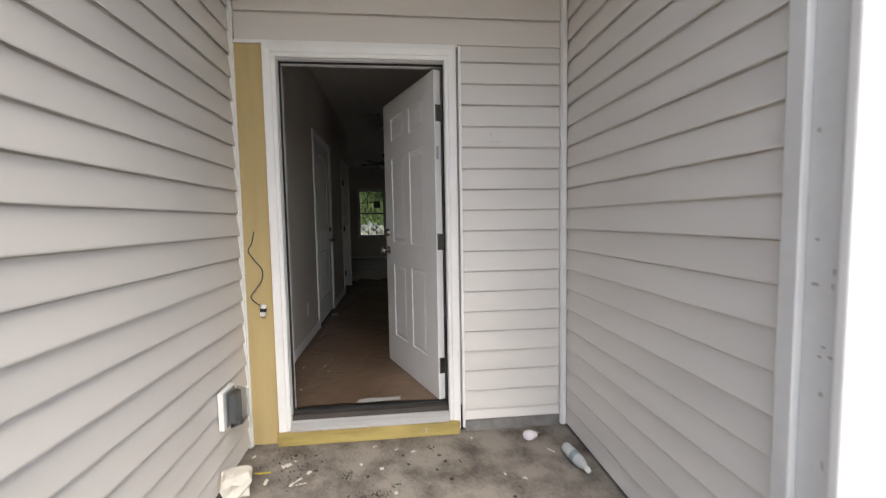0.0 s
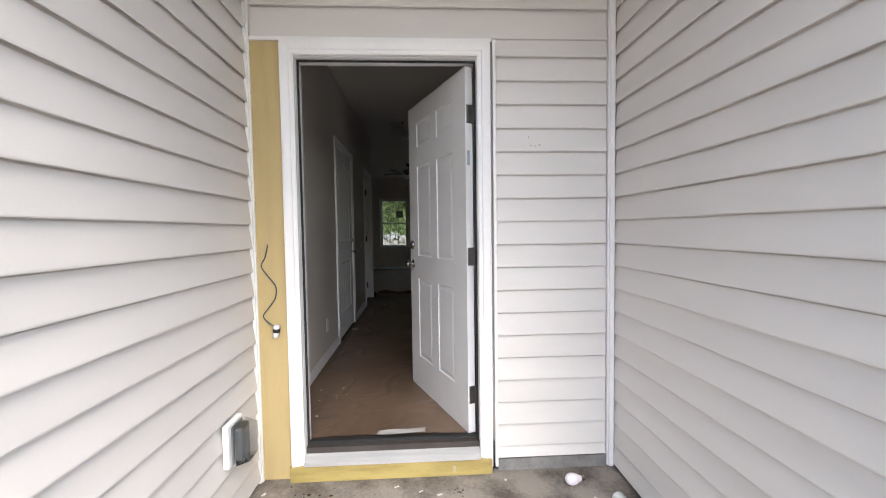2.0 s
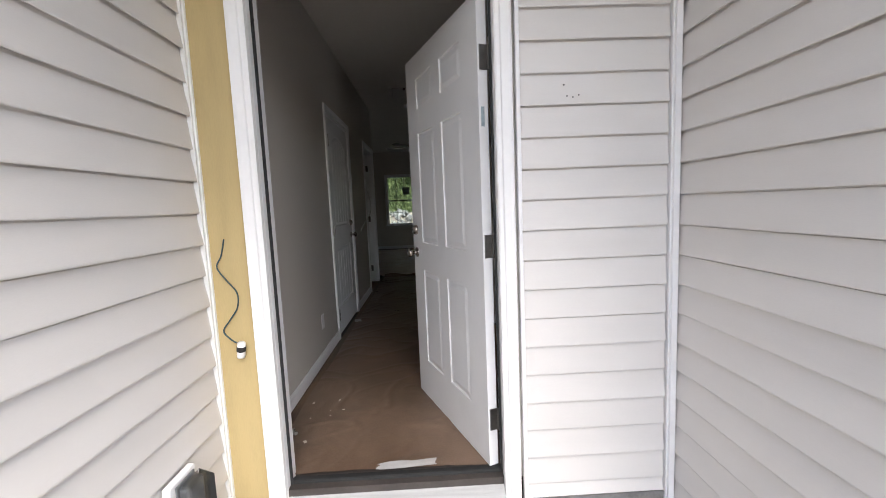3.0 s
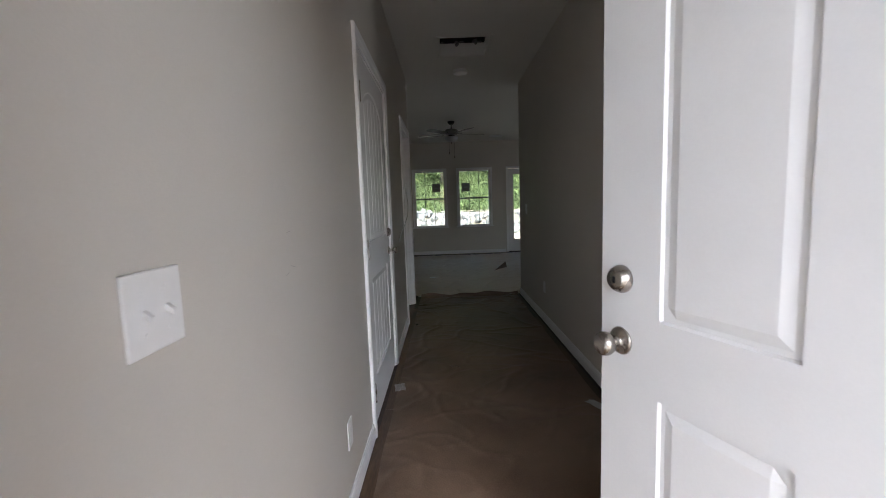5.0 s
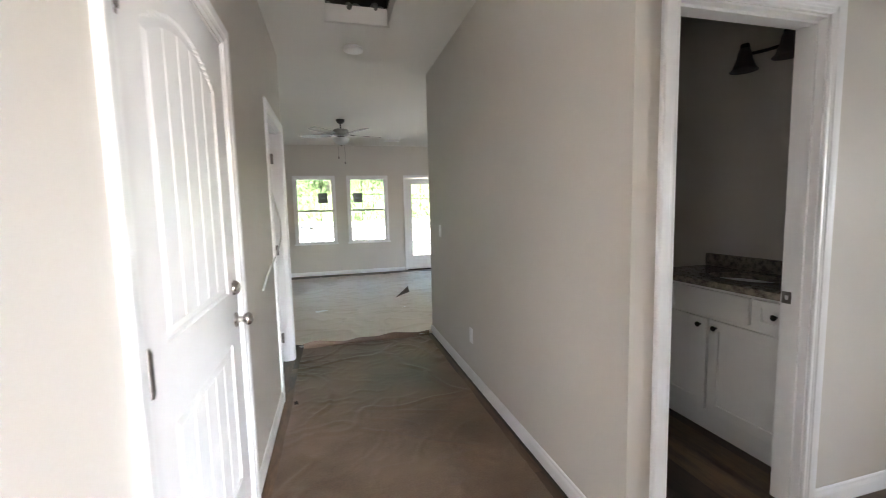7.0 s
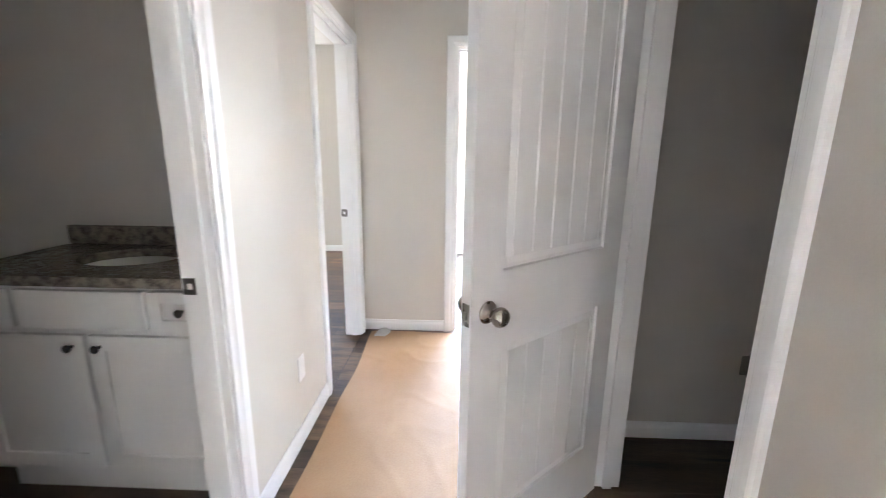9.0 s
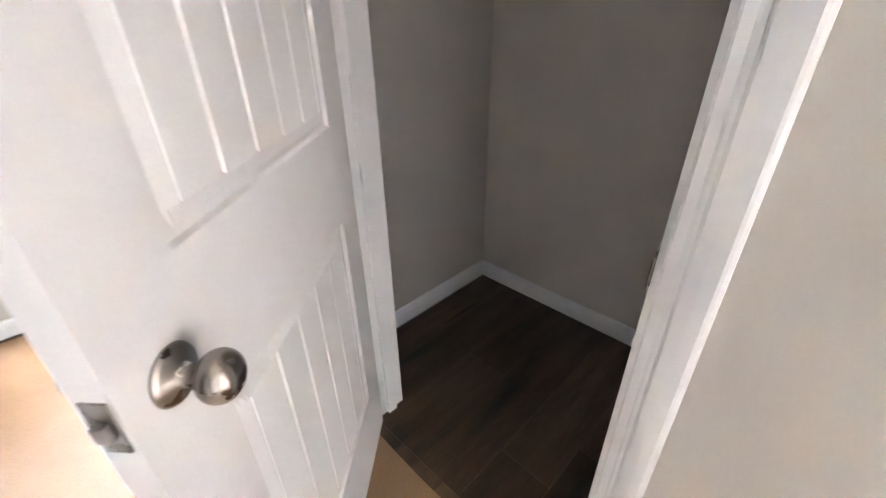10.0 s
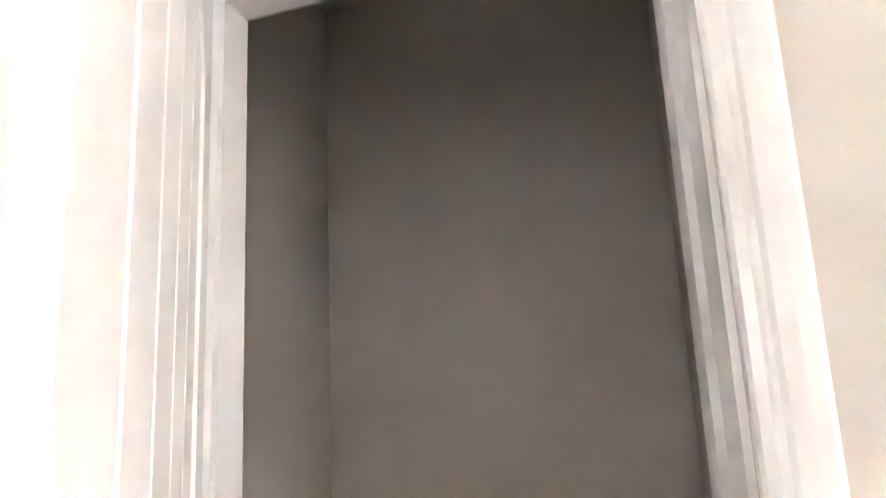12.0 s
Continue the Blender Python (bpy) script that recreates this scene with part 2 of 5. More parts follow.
def lathe(profile, n=24, bm=None, m=None):
    """Turns (radius, height) pairs round the z axis."""
    bm = bm or bmesh.new()
    m = m or Matrix()
    rows = []
    for r, z in profile:
        if r < 1e-5:
            rows.append([bm.verts.new(m @ Vector((0, 0, z)))])
        else:
            rows.append([bm.verts.new(m @ Vector((r * math.cos(2 * math.pi * i / n), r * math.sin(2 * math.pi * i / n), z))) for i in range(n)])
    for a, b in zip(rows, rows[1:]):
        for i in range(n):
            j = (i + 1) % n
            if len(a) == 1 and len(b) > 1:
                bm.faces.new((a[0], b[i], b[j]))
            elif len(b) == 1 and len(a) > 1:
                bm.faces.new((a[i], b[0], a[j]))
            elif len(a) > 1:
                bm.faces.new((a[i], b[i], b[j], a[j]))
    return bm


def tube(points, radius, n=8):
    """A round cord through the points, smoothed."""
    pts = [Vector(p) for p in points]
    fine = []
    for i in range(len(pts) - 1):
        p0, p1, p2, p3 = pts[max(i - 1, 0)], pts[i], pts[i + 1], pts[min(i + 2, len(pts) - 1)]
        for k in range(6):
            s = k / 6
            fine.append(0.5 * ((2 * p1) + (p2 - p0) * s + (2 * p0 - 5 * p1 + 4 * p2 - p3) * s * s + (3 * p1 - p0 - 3 * p2 + p3) * s ** 3))
    fine.append(pts[-1])
    bm = bmesh.new()
    rows = []
    for i, p in enumerate(fine):
        d = (fine[min(i + 1, len(fine) - 1)] - fine[max(i - 1, 0)]).normalized()
        a = d.orthogonal().normalized() if i == 0 else (rows_a - d * rows_a.dot(d)).normalized()
        rows_a = a
        b = d.cross(a)
        rows.append([bm.verts.new(p + radius * (a * math.cos(2 * math.pi * k / n) + b * math.sin(2 * math.pi * k / n))) for k in range(n)])
    for u, v in zip(rows, rows[1:]):
        for k in range(n):
            bm.faces.new((u[k], u[(k + 1) % n], v[(k + 1) % n], v[k]))
    bm.faces.new(rows[0])
    bm.faces.new(rows[-1][::-1])
    return bm


def wall_along_x(name, x0, x1, y0, y1, z0, z1, openings=(), mat="wall"):
    """A wall that runs along x, with openings (x0, x1, z0, z1) cut through."""
    bm = bmesh.new()
    xs = sorted({x0, x1, *[v for o in openings for v in o[:2]]})
    zs = sorted({z0, z1, *[min(max(v, z0), z1) for o in openings for v in o[2:]]})
    solid = {}
    for i in range(len(xs) - 1):
        for k in range(len(zs) - 1):
            cx, cz = (xs[i] + xs[i + 1]) / 2, (zs[k] + zs[k + 1]) / 2
            if not any(a < cx < b and c < cz < d for a, b, c, d in openings):
                solid[i, k] = 1
    made = {}

    def vert(i, k, y):
        if (i, k, y) not in made:
            made[i, k, y] = bm.verts.new((xs[i], y, zs[k]))
        return made[i, k, y]
    for i, k in solid:
        bm.faces.new((vert(i, k, y0), vert(i + 1, k, y0), vert(i + 1, k + 1, y0), vert(i, k + 1, y0)))
        bm.faces.new((vert(i, k, y1), vert(i, k + 1, y1), vert(i + 1, k + 1, y1), vert(i + 1, k, y1)))
        for (di, dk), (p, q) in (((-1, 0), ((0, 0), (0, 1))), ((1, 0), ((1, 1), (1, 0))), ((0, -1), ((1, 0), (0, 0))), ((0, 1), ((0, 1), (1, 1)))):
            if (i + di, k + dk) not in solid:
                a, b = (i + p[0], k + p[1]), (i + q[0], k + q[1])
                bm.faces.new((vert(*a, y0), vert(*b, y0), vert(*b, y1), vert(*a, y1)))
    return setting(part(name, bm, mat))


def wall_along_y(name, y0, y1, x0, x1, z0, z1, openings=(), mat="wall"):
    ob = wall_along_x(name, y0, y1, -x1, -x0, z0, z1, openings, mat)
    for v in ob.data.vertices:
        v.co = Vector((-v.co.y, v.co.x, v.co.z))
    return ob


CASING = [(0.006, 0.0), (0.006, 0.008), (0.010, 0.011), (0.022, 0.0105), (0.026, 0.0125), (0.031, 0.013), (0.036, 0.0165), (0.053, 0.0185), (0.068, 0.019), (0.072, 0.017), (0.076, 0.013), (0.076, 0.0)]


def casing(name, m, width, height, label="white painted door casing"):
    """Colonial casing round a doorway: x along the wall from the opening's corner, -y out of the wall."""
    rings = [lambda u, v: m @ Vector((-u, -v, 0)), lambda u, v: m @ Vector((-u, -v, height + u)),
             lambda u, v: m @ Vector((width + u, -v, height + u)), lambda u, v: m @ Vector((width + u, -v, 0))]
    return setting(part(name, extrude_profile(CASING, rings), "paint"), label, "door casing")


def jamb(name, m, width, height, depth, stop=0.055, strike=None, hinges=None):
    """The lining of a doorway, with its stop: x across, y into the wall."""
    bm = bmesh.new()
    add_box(bm, -0.018, 0.004, 0.0, depth, 0, height + 0.02)
    add_box(bm, width - 0.004, width + 0.018, 0.0, depth, 0, height + 0.02)
    add_box(bm, 0.004, width - 0.004, 0.0, depth, height - 0.004, height + 0.02)
    add_box(bm, 0.004, 0.015, stop, stop + 0.035, 0, height - 0.015)
    add_box(bm, width - 0.015, width - 0.004, stop, stop + 0.035, 0, height - 0.015)
    add_box(bm, 0.004, width - 0.004, stop, stop + 0.035, height - 0.015, height - 0.004)
    for v in bm.verts:
        v.co = m @ v.co
    ob = setting(part(name, bm, "paint"), "white painted door jamb with stop", "door jamb")
    if strike is not None:
        side, y = strike
        bm = bmesh.new()
        s = 1 if side == 0 else -1
        xw = 0.004 if side == 0 else width - 0.004
        for z0, z1 in ((0.904, 0.920), (0.940, 0.956)):
            add_box(bm, min(xw, xw + s * 0.003), max(xw, xw + s * 0.003), y - 0.018, y + 0.02, z0, z1)
        for y0, y1 in ((y - 0.018, y - 0.008), (y + 0.009, y + 0.02)):
            add_box(bm, min(xw, xw + s * 0.003), max(xw, xw + s * 0.003), y0, y1, 0.920, 0.940)
        add_box(bm, min(xw, xw + s * 0.0015), max(xw, xw + s * 0.0015), y - 0.032, y - 0.018, 0.91, 0.95)
        for v in bm.verts:
            v.co = m @ v.co
        part("strike_plate", bm, "steel", ob, "dark steel strike plate")
    if hinges is not None:
        side, y = hinges
        xw = 0.004 if side == 0 else width - 0.010
        for z in (0.22, 1.02, 1.82):
            bm = box(xw, xw + 0.006, y - 0.02, y + 0.03, z - 0.045, z + 0.045)
            for v in bm.verts:
                v.co = m @ v.co
            part("hinge_leaf", bm, "steel", ob, "grey steel hinge leaf")
    return ob


BASE = [(0, 0), (0.013, 0), (0.013, 0.052), (0.011, 0.060), (0.008, 0.068), (0.0075, 0.078), (0.004, 0.083), (0, 0.083)]


def baseboard(x0, y0, x1, y1, nx, ny):
    """Skirting from one point to another, proud along the normal."""
    rings = [lambda u, v: (x0 + nx * u, y0 + ny * u, v + 0.002), lambda u, v: (x1 + nx * u, y1 + ny * u, v + 0.002)]
    return setting(part("baseboard", extrude_profile(BASE, rings), "paint"), "white painted wooden baseboard", "baseboard")


def sheet(name, x0, x1, y0, y1, z, nx, ny, height, label, mat, category, edge=0.0):
    """A thin creased covering that lies on the floor."""
    bm = bmesh.new()

    def lift(x, y):
        a = noise.noise(Vector((x * 1.1, y * 1.3, 3.7)))
        e = noise.noise(Vector((x * 2.3, y * 1.9, 6.1)))
        b = noise.noise(Vector((x * 6 + 2 * a, y * 7, 9.1)))
        c = abs(noise.noise(Vector((x * 1.7 + 0.9 * a, y * 3.2 + 1.1 * e, 5.2))))
        d = abs(noise.noise(Vector((x * 3.6 + 1.4 * e, y * 4.4 - 1.3 * a, 8.8))))
        g = abs(noise.noise(Vector((x * 7.5 - 1.2 * a, y * 9.5 + 1.6 * e, 2.4))))
        k = 0.45 + 0.55 * min(1.0, max(0.0, (y - 2.6) / 1.8))
        return z + height * k * (0.4 + 0.25 * a + 0.12 * b + 5.0 * max(0.0, 0.10 - c) + 4.0 * max(0.0, 0.09 - d) * (0.6 + a) + 2.4 * max(0.0, 0.09 - g) * (0.6 - e))
    rows = []
    for j in range(ny + 1):
        row = []
        for i in range(nx + 1):
            fx, fy = i / nx, j / ny
            x, y = x0 + (x1 - x0) * fx, y0 + (y1 - y0) * fy
            rim = min(fx, 1 - fx, fy, 1 - fy)
            if edge:
                x += edge * noise.noise(Vector((y * 1.7, 1.0, x0))) * (1 if rim == 0 and 0 < fy < 1 else 0)
                y += edge * noise.noise(Vector((x * 1.7, 4.0, y0))) * (1 if fy in (0, 1) else 0)
            row.append(bm.verts.new((x, y, lift(x, y))))
        rows.append(row)
    for a, b in zip(rows, rows[1:]):
        for i in range(nx):
            bm.faces.new((a[i], a[i + 1], b[i + 1], b[i]))
    ob = part(name, bm, mat, smooth=True)
    return tagged(ob, label, category)


# ---- doors with moulded faces ----
def door_slab(name, parent, w, h, thick, relief, lines_x, lines_z, mat="door"):
    """A moulded door leaf: x from hinge edge 0 to w, thickness along y from 0 to thick; relief(x, z) is the depth pressed in."""
    xs = sorted(set([round(v, 4) for v in lines_x if 0 < v < w] + [0.0, w]))
    zs = sorted(set([round(v, 4) for v in lines_z if 0 < v < h] + [0.0, h]))
    bm = bmesh.new()
    faces = []
    for side in (0, 1):
        grid = []
        for z in zs:
            grid.append([bm.verts.new((x, relief(x, z) if side == 0 else thick - relief(x, z), z)) for x in xs])
        for a, b in zip(grid, grid[1:]):
            for i in range(len(xs) - 1):
                bm.faces.new((a[i], a[i + 1], b[i + 1], b[i]))
        faces.append(grid)
    f, b = faces
    for i in range(len(xs) - 1):
        bm.faces.new((f[0][i], f[0][i + 1], b[0][i + 1], b[0][i]))
        bm.faces.new((f[-1][i], f[-1][i + 1], b[-1][i + 1], b[-1][i]))
    for j in range(len(zs) - 1):
        bm.faces.new((f[j][0], f[j + 1][0], b[j + 1][0], b[j][0]))
        bm.faces.new((f[j][-1], f[j + 1][-1], b[j + 1][-1], b[j][-1]))
    return part(name, bm, mat, parent)


def lines_about(edges, offsets):
    return [e + s * o for e in edges for o in offsets for s in (1, -1)]


def moulding(d):
    """Depth of a pressed panel moulding at a distance d inside its edge."""
    if d <= 0:
        return 0.0
    if d < 0.004:
        return 0.007 * d / 0.004
    if d < 0.014:
        return 0.007
    if d < 0.034:
        return 0.007 - 0.0055 * (d - 0.014) / 0.020
    return 0.0015


def plank_relief(w, h):
    """Two panels, the upper with an arched head, both with upright grooves."""
    m = 0.125 * w / 0.80
    zl0, zl1, zu0, zu1 = 0.245, 0.812, 1.018, h - 0.125
    rise = 0.10

    def top_at(x):
        s = (x - w / 2) / (w / 2 - m)
        return zu1 - rise * min(1.0, s * s)

    def relief(x, z):
        dx = min(x - m, w - m - x)
        d1 = min(dx, z - zl0, zl1 - z)
        d2 = min(dx, z - zu0, (top_at(x) - z) * 0.9)
        d = max(d1, d2)
        r = moulding(d)
        if d > 0.036:
            k = (x - w / 2) / ((w - 2 * m - 0.07) / 5) + 0.5
            off = abs(k - round(k)) * (w - 2 * m - 0.07) / 5
            if off < 0.0045:
                r += 0.004 * (1 - off / 0.0045)
        return r
    xs = lines_about([m, w - m], [0, 0.004, 0.014, 0.034, 0.037])
    pitch = (w - 2 * m - 0.07) / 5
    for k in range(-3, 4):
        c = w / 2 + (k - 0.5) * pitch
        xs += [c, c - 0.0045, c + 0.0045]
    xs += [m + (w - 2 * m) * i / 24 for i in range(25)]
    zs = lines_about([zl0, zl1, zu0], [0, 0.004, 0.014, 0.034, 0.037]) + [zu1 - rise - 0.05 + i * 0.004 for i in range(44)]
    return relief, xs, zs


def six_panel_relief(w, h):
    cols = [(0.165, 0.402), (w - 0.402, w - 0.158)]
    rows = [(0.235, 0.800), (0.965, 1.597), (1.735, 1.900)]

    def relief(x, z):
        d = -1.0
        for a, b in cols:
            for c, e in rows:
                d = max(d, min(x - a, b - x, z - c, e - z))
        return moulding(d)
    xs = lines_about([v for c in cols for v in c], [0, 0.004, 0.014, 0.034, 0.037])
    zs = lines_about([v for c in rows for v in c], [0, 0.004, 0.014, 0.034, 0.037])
    return relief, xs, zs


KNOB = [(0, 0), (0.030, 0), (0.0315, 0.002), (0.030, 0.005), (0.026, 0.008), (0.014, 0.0105), (0.0115, 0.014), (0.011, 0.020), (0.0115, 0.025)] + [
    (0.0265 * math.sin(math.pi * (0.15 + 0.85 * k / 14)) ** 0.85 if k < 14 else 0.0, 0.047 - 0.0205 * math.cos(math.pi * (0.15 + 0.85 * k / 14))) for k in range(15)]
BOLT = [(0, 0), (0.031, 0), (0.031, 0.006), (0.027, 0.016), (0.022, 0.020), (0.021, 0.023), (0, 0.023)]


def add_knob(parent, x, y, z, face, profile=KNOB, name="knob", mat="nickel"):
    m = pose(x, y, z, 90 if face < 0 else -90)
    return part(name, lathe(profile, 40, m=m), mat, parent, "satin nickel " + name.replace("_", " "), smooth=True)


def add_hinges(parent, zs, y=-0.006, mat="steel", edge=0.0):
    for z in zs:
        bm = lathe([(0, -0.05), (0.0065, -0.05), (0.0065, 0.05), (0, 0.05)], 10, m=pose(edge, y, z))
        add_box(bm, edge - 0.002, edge + 0.0015, y + 0.004, y + 0.036, z - 0.045, z + 0.045)
        part("hinge", bm, mat, parent, "steel butt hinge")


# ---- the shell of the house ----
TOP = 2.74
setting(part("floor", box(-2.75, 6.75, 0.0, 10.3, -0.16, -0.004), "subfloor"), "dark sub-floor slab", "floor")
wall_along_x("wall_front", -0.35, 1.32, 0.0, 0.10, -0.15, 2.80, [(-0.03, 0.945, -0.15, 2.08)])
wall_along_x("wall_closet_back", 1.32, 2.83, 0.0, 0.06, -0.15, 2.80)
wall_along_y("wall_hall_west", 0.10, 5.12, -0.35, -0.235, 0, TOP, [(2.09, 3.025, 0, 2.05), (4.18, 5.0, 0, 2.05)])
wall_along_y("wall_foyer_east", 0.06, 1.03, 1.32, 1.435, 0, TOP)
wall_along_x("wall_closet_front", 1.435, 2.83, 0.915, 1.03, 0, TOP, [(1.646, 2.379, 0, 2.05)])
wall_along_y("wall_closet_east", 0.06, 0.915, 2.70, 2.83, 0, TOP)
wall_along_x("wall_recess", 2.83, 4.02, 0.685, 0.80, 0, TOP)
wall_along_y("wall_hall_end", 0.80, 2.315, 3.90, 4.02, 0, TOP, [(0.86, 1.62, 0, 2.05)])
wall_along_x("wall_bath", 1.18, 6.6, 2.315, 2.43, 0, TOP, [(1.355, 2.07, 0, 2.06), (3.03, 3.79, 0, 2.05)])
wall_along_y("wall_hall_east", 2.43, 5.275, 1.18, 1.295, 0, TOP)
wall_along_x("wall_living_south", 1.18, 6.6, 5.275, 5.39, 0, TOP)
wall_along_x("wall_bath_north", 1.285, 2.72, 4.4, 4.5, 0, TOP)
wall_along_y("wall_bath_east", 2.43, 5.275, 2.72, 2.85, 0, TOP)
wall_along_x("wall_laundry_south", -2.65, -0.35, 3.3, 3.4, 0, TOP)
wall_along_x("wall_living_west_return", -2.65, -0.35, 5.0, 5.12, 0, TOP)
wall_along_y("wall_west", 0.0, 10.3, -2.80, -2.65, -0.16, TOP)
wall_along_x("wall_north", -2.65, 6.6, 10.15, 10.30, -0.16, TOP, [(-0.54, 0.215, 0.69, 2.06), (0.55, 1.325, 0.69, 2.06), (1.77, 2.69, 0.02, 2.06)])
# The east openings are invented to hold the added window lamps.
wall_along_y("wall_east", -1.50, 10.3, 6.6, 6.75, -0.16, TOP, [(0.0, 1.4, 0.7, 2.1), (4.2, 5.1, 0.7, 2.1), (6.6, 7.8, 0.9, 2.1)])
wall_along_x("wall_bedroom_front", 1.80, 6.75, -1.60, -1.50, -0.16, 2.80, [(4.9, 6.3, 0.7, 2.1)], "siding")
wall_along_y("wall_bedroom_west", -1.50, 0.0, 2.83, 2.95, 0, TOP)
wall_along_x("wall_garage_front", -2.80, -0.37, -2.0, -1.85, -0.2, 2.95)
wall_along_y("wall_garage_west", -1.85, 0.0, -2.80, -2.65, -0.2, 2.95)
bm = bmesh.new()
VX0, VX1, VY0, VY1 = 0.178, 0.665, 3.87, 4.365
add_box(bm, -2.75, VX0, 0.06, 10.3, TOP, TOP + 0.06)
add_box(bm, VX1, 6.75, 0.06, 10.3, TOP, TOP + 0.06)
add_box(bm, VX0, VX1, 0.06, VY0, TOP, TOP + 0.06)
add_box(bm, VX0, VX1, VY1, 10.3, TOP, TOP + 0.06)
add_box(bm, 2.83, 6.75, -1.63, 0.06, TOP, TOP + 0.06)
setting(part("ceiling", bm, "ceiling"), "flat off-white drywall ceiling", "ceiling")
bm = bmesh.new()
ridge = [bm.verts.new(p) for p in ((-0.5, 4.0, 4.7), (4.3, 4.0, 4.7))]
eave = [bm.verts.new(p) for p in ((-3.1, -2.3, 2.98), (7.05, -2.3, 2.98), (7.05, 10.6, 2.98), (-3.1, 10.6, 2.98))]
low = [bm.verts.new((v.co.x, v.co.y, 2.90)) for v in eave]
bm.faces.new((eave[0], eave[1], ridge[1], ridge[0]))
bm.faces.new((eave[2], eave[3], ridge[0], ridge[1]))
bm.faces.new((eave[1], eave[2], ridge[1]))
bm.faces.new((eave[3], eave[0], ridge[0]))
for i in range(4):
    bm.faces.new((eave[i], low[i], low[(i + 1) % 4], eave[(i + 1) % 4]))
setting(part("roof", bm, "roof"), "grey shingle hip roof", "roof")

# ---- ground and distance ----
def mound(x, y):
    """A long spoil heap behind the house."""
    return (1.05 + 0.3 * noise.noise(Vector((x * 0.35, 0, 7)))) * math.exp(-((y - 16.3) / 0.75) ** 2)


bm = bmesh.new()
N = 150
rows = []
for j in range(N + 1):
    row = []
    for i in range(N + 1):
        u, v = i / N * 2 - 1, j / N * 2 - 1
        x, y = 4 + 160 * u * abs(u), 6 + 160 * v * abs(v)
        far = max(0.0, y - 17.5)
        z = -0.21 + min(9.0, far * 0.5) + mound(x, y) + (0.25 * noise.noise(Vector((x * 0.12, y * 0.12, 2))) * min(1, max(0, y - 18) / 6))
        row.append(bm.verts.new((x, y, z)))
    rows.append(row)
for a, b in zip(rows, rows[1:]):
    for i in range(N):
        bm.faces.new((a[i], a[i + 1], b[i + 1], b[i]))
gr = setting(part("ground", bm, "dirt", smooth=True), "pale dry dirt ground rising to a green bank", "ground")
gr.data.materials.append(M["grass"])
gr.data.materials.append(M["soil"])
for f in gr.data.polygons:
    # Ground nearer than y 9 takes the darker soil to cut bounced light.
    f.material_index = 1 if f.center.y > 19.9 else 2 if f.center.y < 9.0 else 0
rng = random.Random(4)


def rock_mesh(seed):
    bm = bmesh.new()
    bmesh.ops.create_icosphere(bm, subdivisions=2, radius=0.5)
    for v in bm.verts:
        k = 1 + 0.7 * noise.noise(v.co * 1.9 + Vector((seed, 3, 1)))
        v.co = Vector((v.co.x * k * 1.2, v.co.y * k, v.co.z * k * 0.7))
    me = bpy.data.meshes.new("rock")
    bm.to_mesh(me)
    bm.free()
    me.materials.append(M["rock"])
    return me


bm = bmesh.new()
for k in range(700):
    x, y = rng.uniform(-7, 9), rng.gauss(16.0, 0.6)
    s = rng.uniform(0.08, 0.36)
    z = -0.2 + mound(x, y) + rng.uniform(-0.05, 0.06)
    m = Matrix.LocRotScale((x, y, z), Euler((rng.uniform(0, 6), rng.uniform(0, 6), rng.uniform(0, 6))), (s * 1.3, s, s * 0.8))
    n0 = len(bm.verts)
    new_v = bmesh.ops.create_icosphere(bm, subdivisions=1, radius=0.5)["verts"]
    for v in new_v:
        q = 1 + 0.6 * noise.noise(v.co * 2.2 + Vector((k, 0, 0)))
        v.co = m @ (v.co * q)
tagged(part("rubble_heap", bm, "rock"), "long heap of pale broken rock and clods behind the house", "rubble", kind="stuff")
bm = bmesh.new()
for k in range(24000):
    x, y = rng.uniform(-9, 12), rng.uniform(19.7, 27)
    z = -0.21 + min(9.0, (y - 17.5) * 0.5) - 0.05
    h, w, a = rng.uniform(0.08, 0.3), rng.uniform(0.04, 0.1), rng.uniform(0, 6.3)
    dx, dy = math.cos(a) * w, math.sin(a) * w
    vs = [bm.verts.new(p) for p in ((x - dx, y - dy, z), (x + dx, y + dy, z), (x + rng.uniform(-.15, .15), y + rng.uniform(-.15, .15), z + h))]
    bm.faces.new(vs)
tagged(part("bank_grass", bm, "grass"), "rough green grass and weeds on the bank", "grass", kind="stuff")


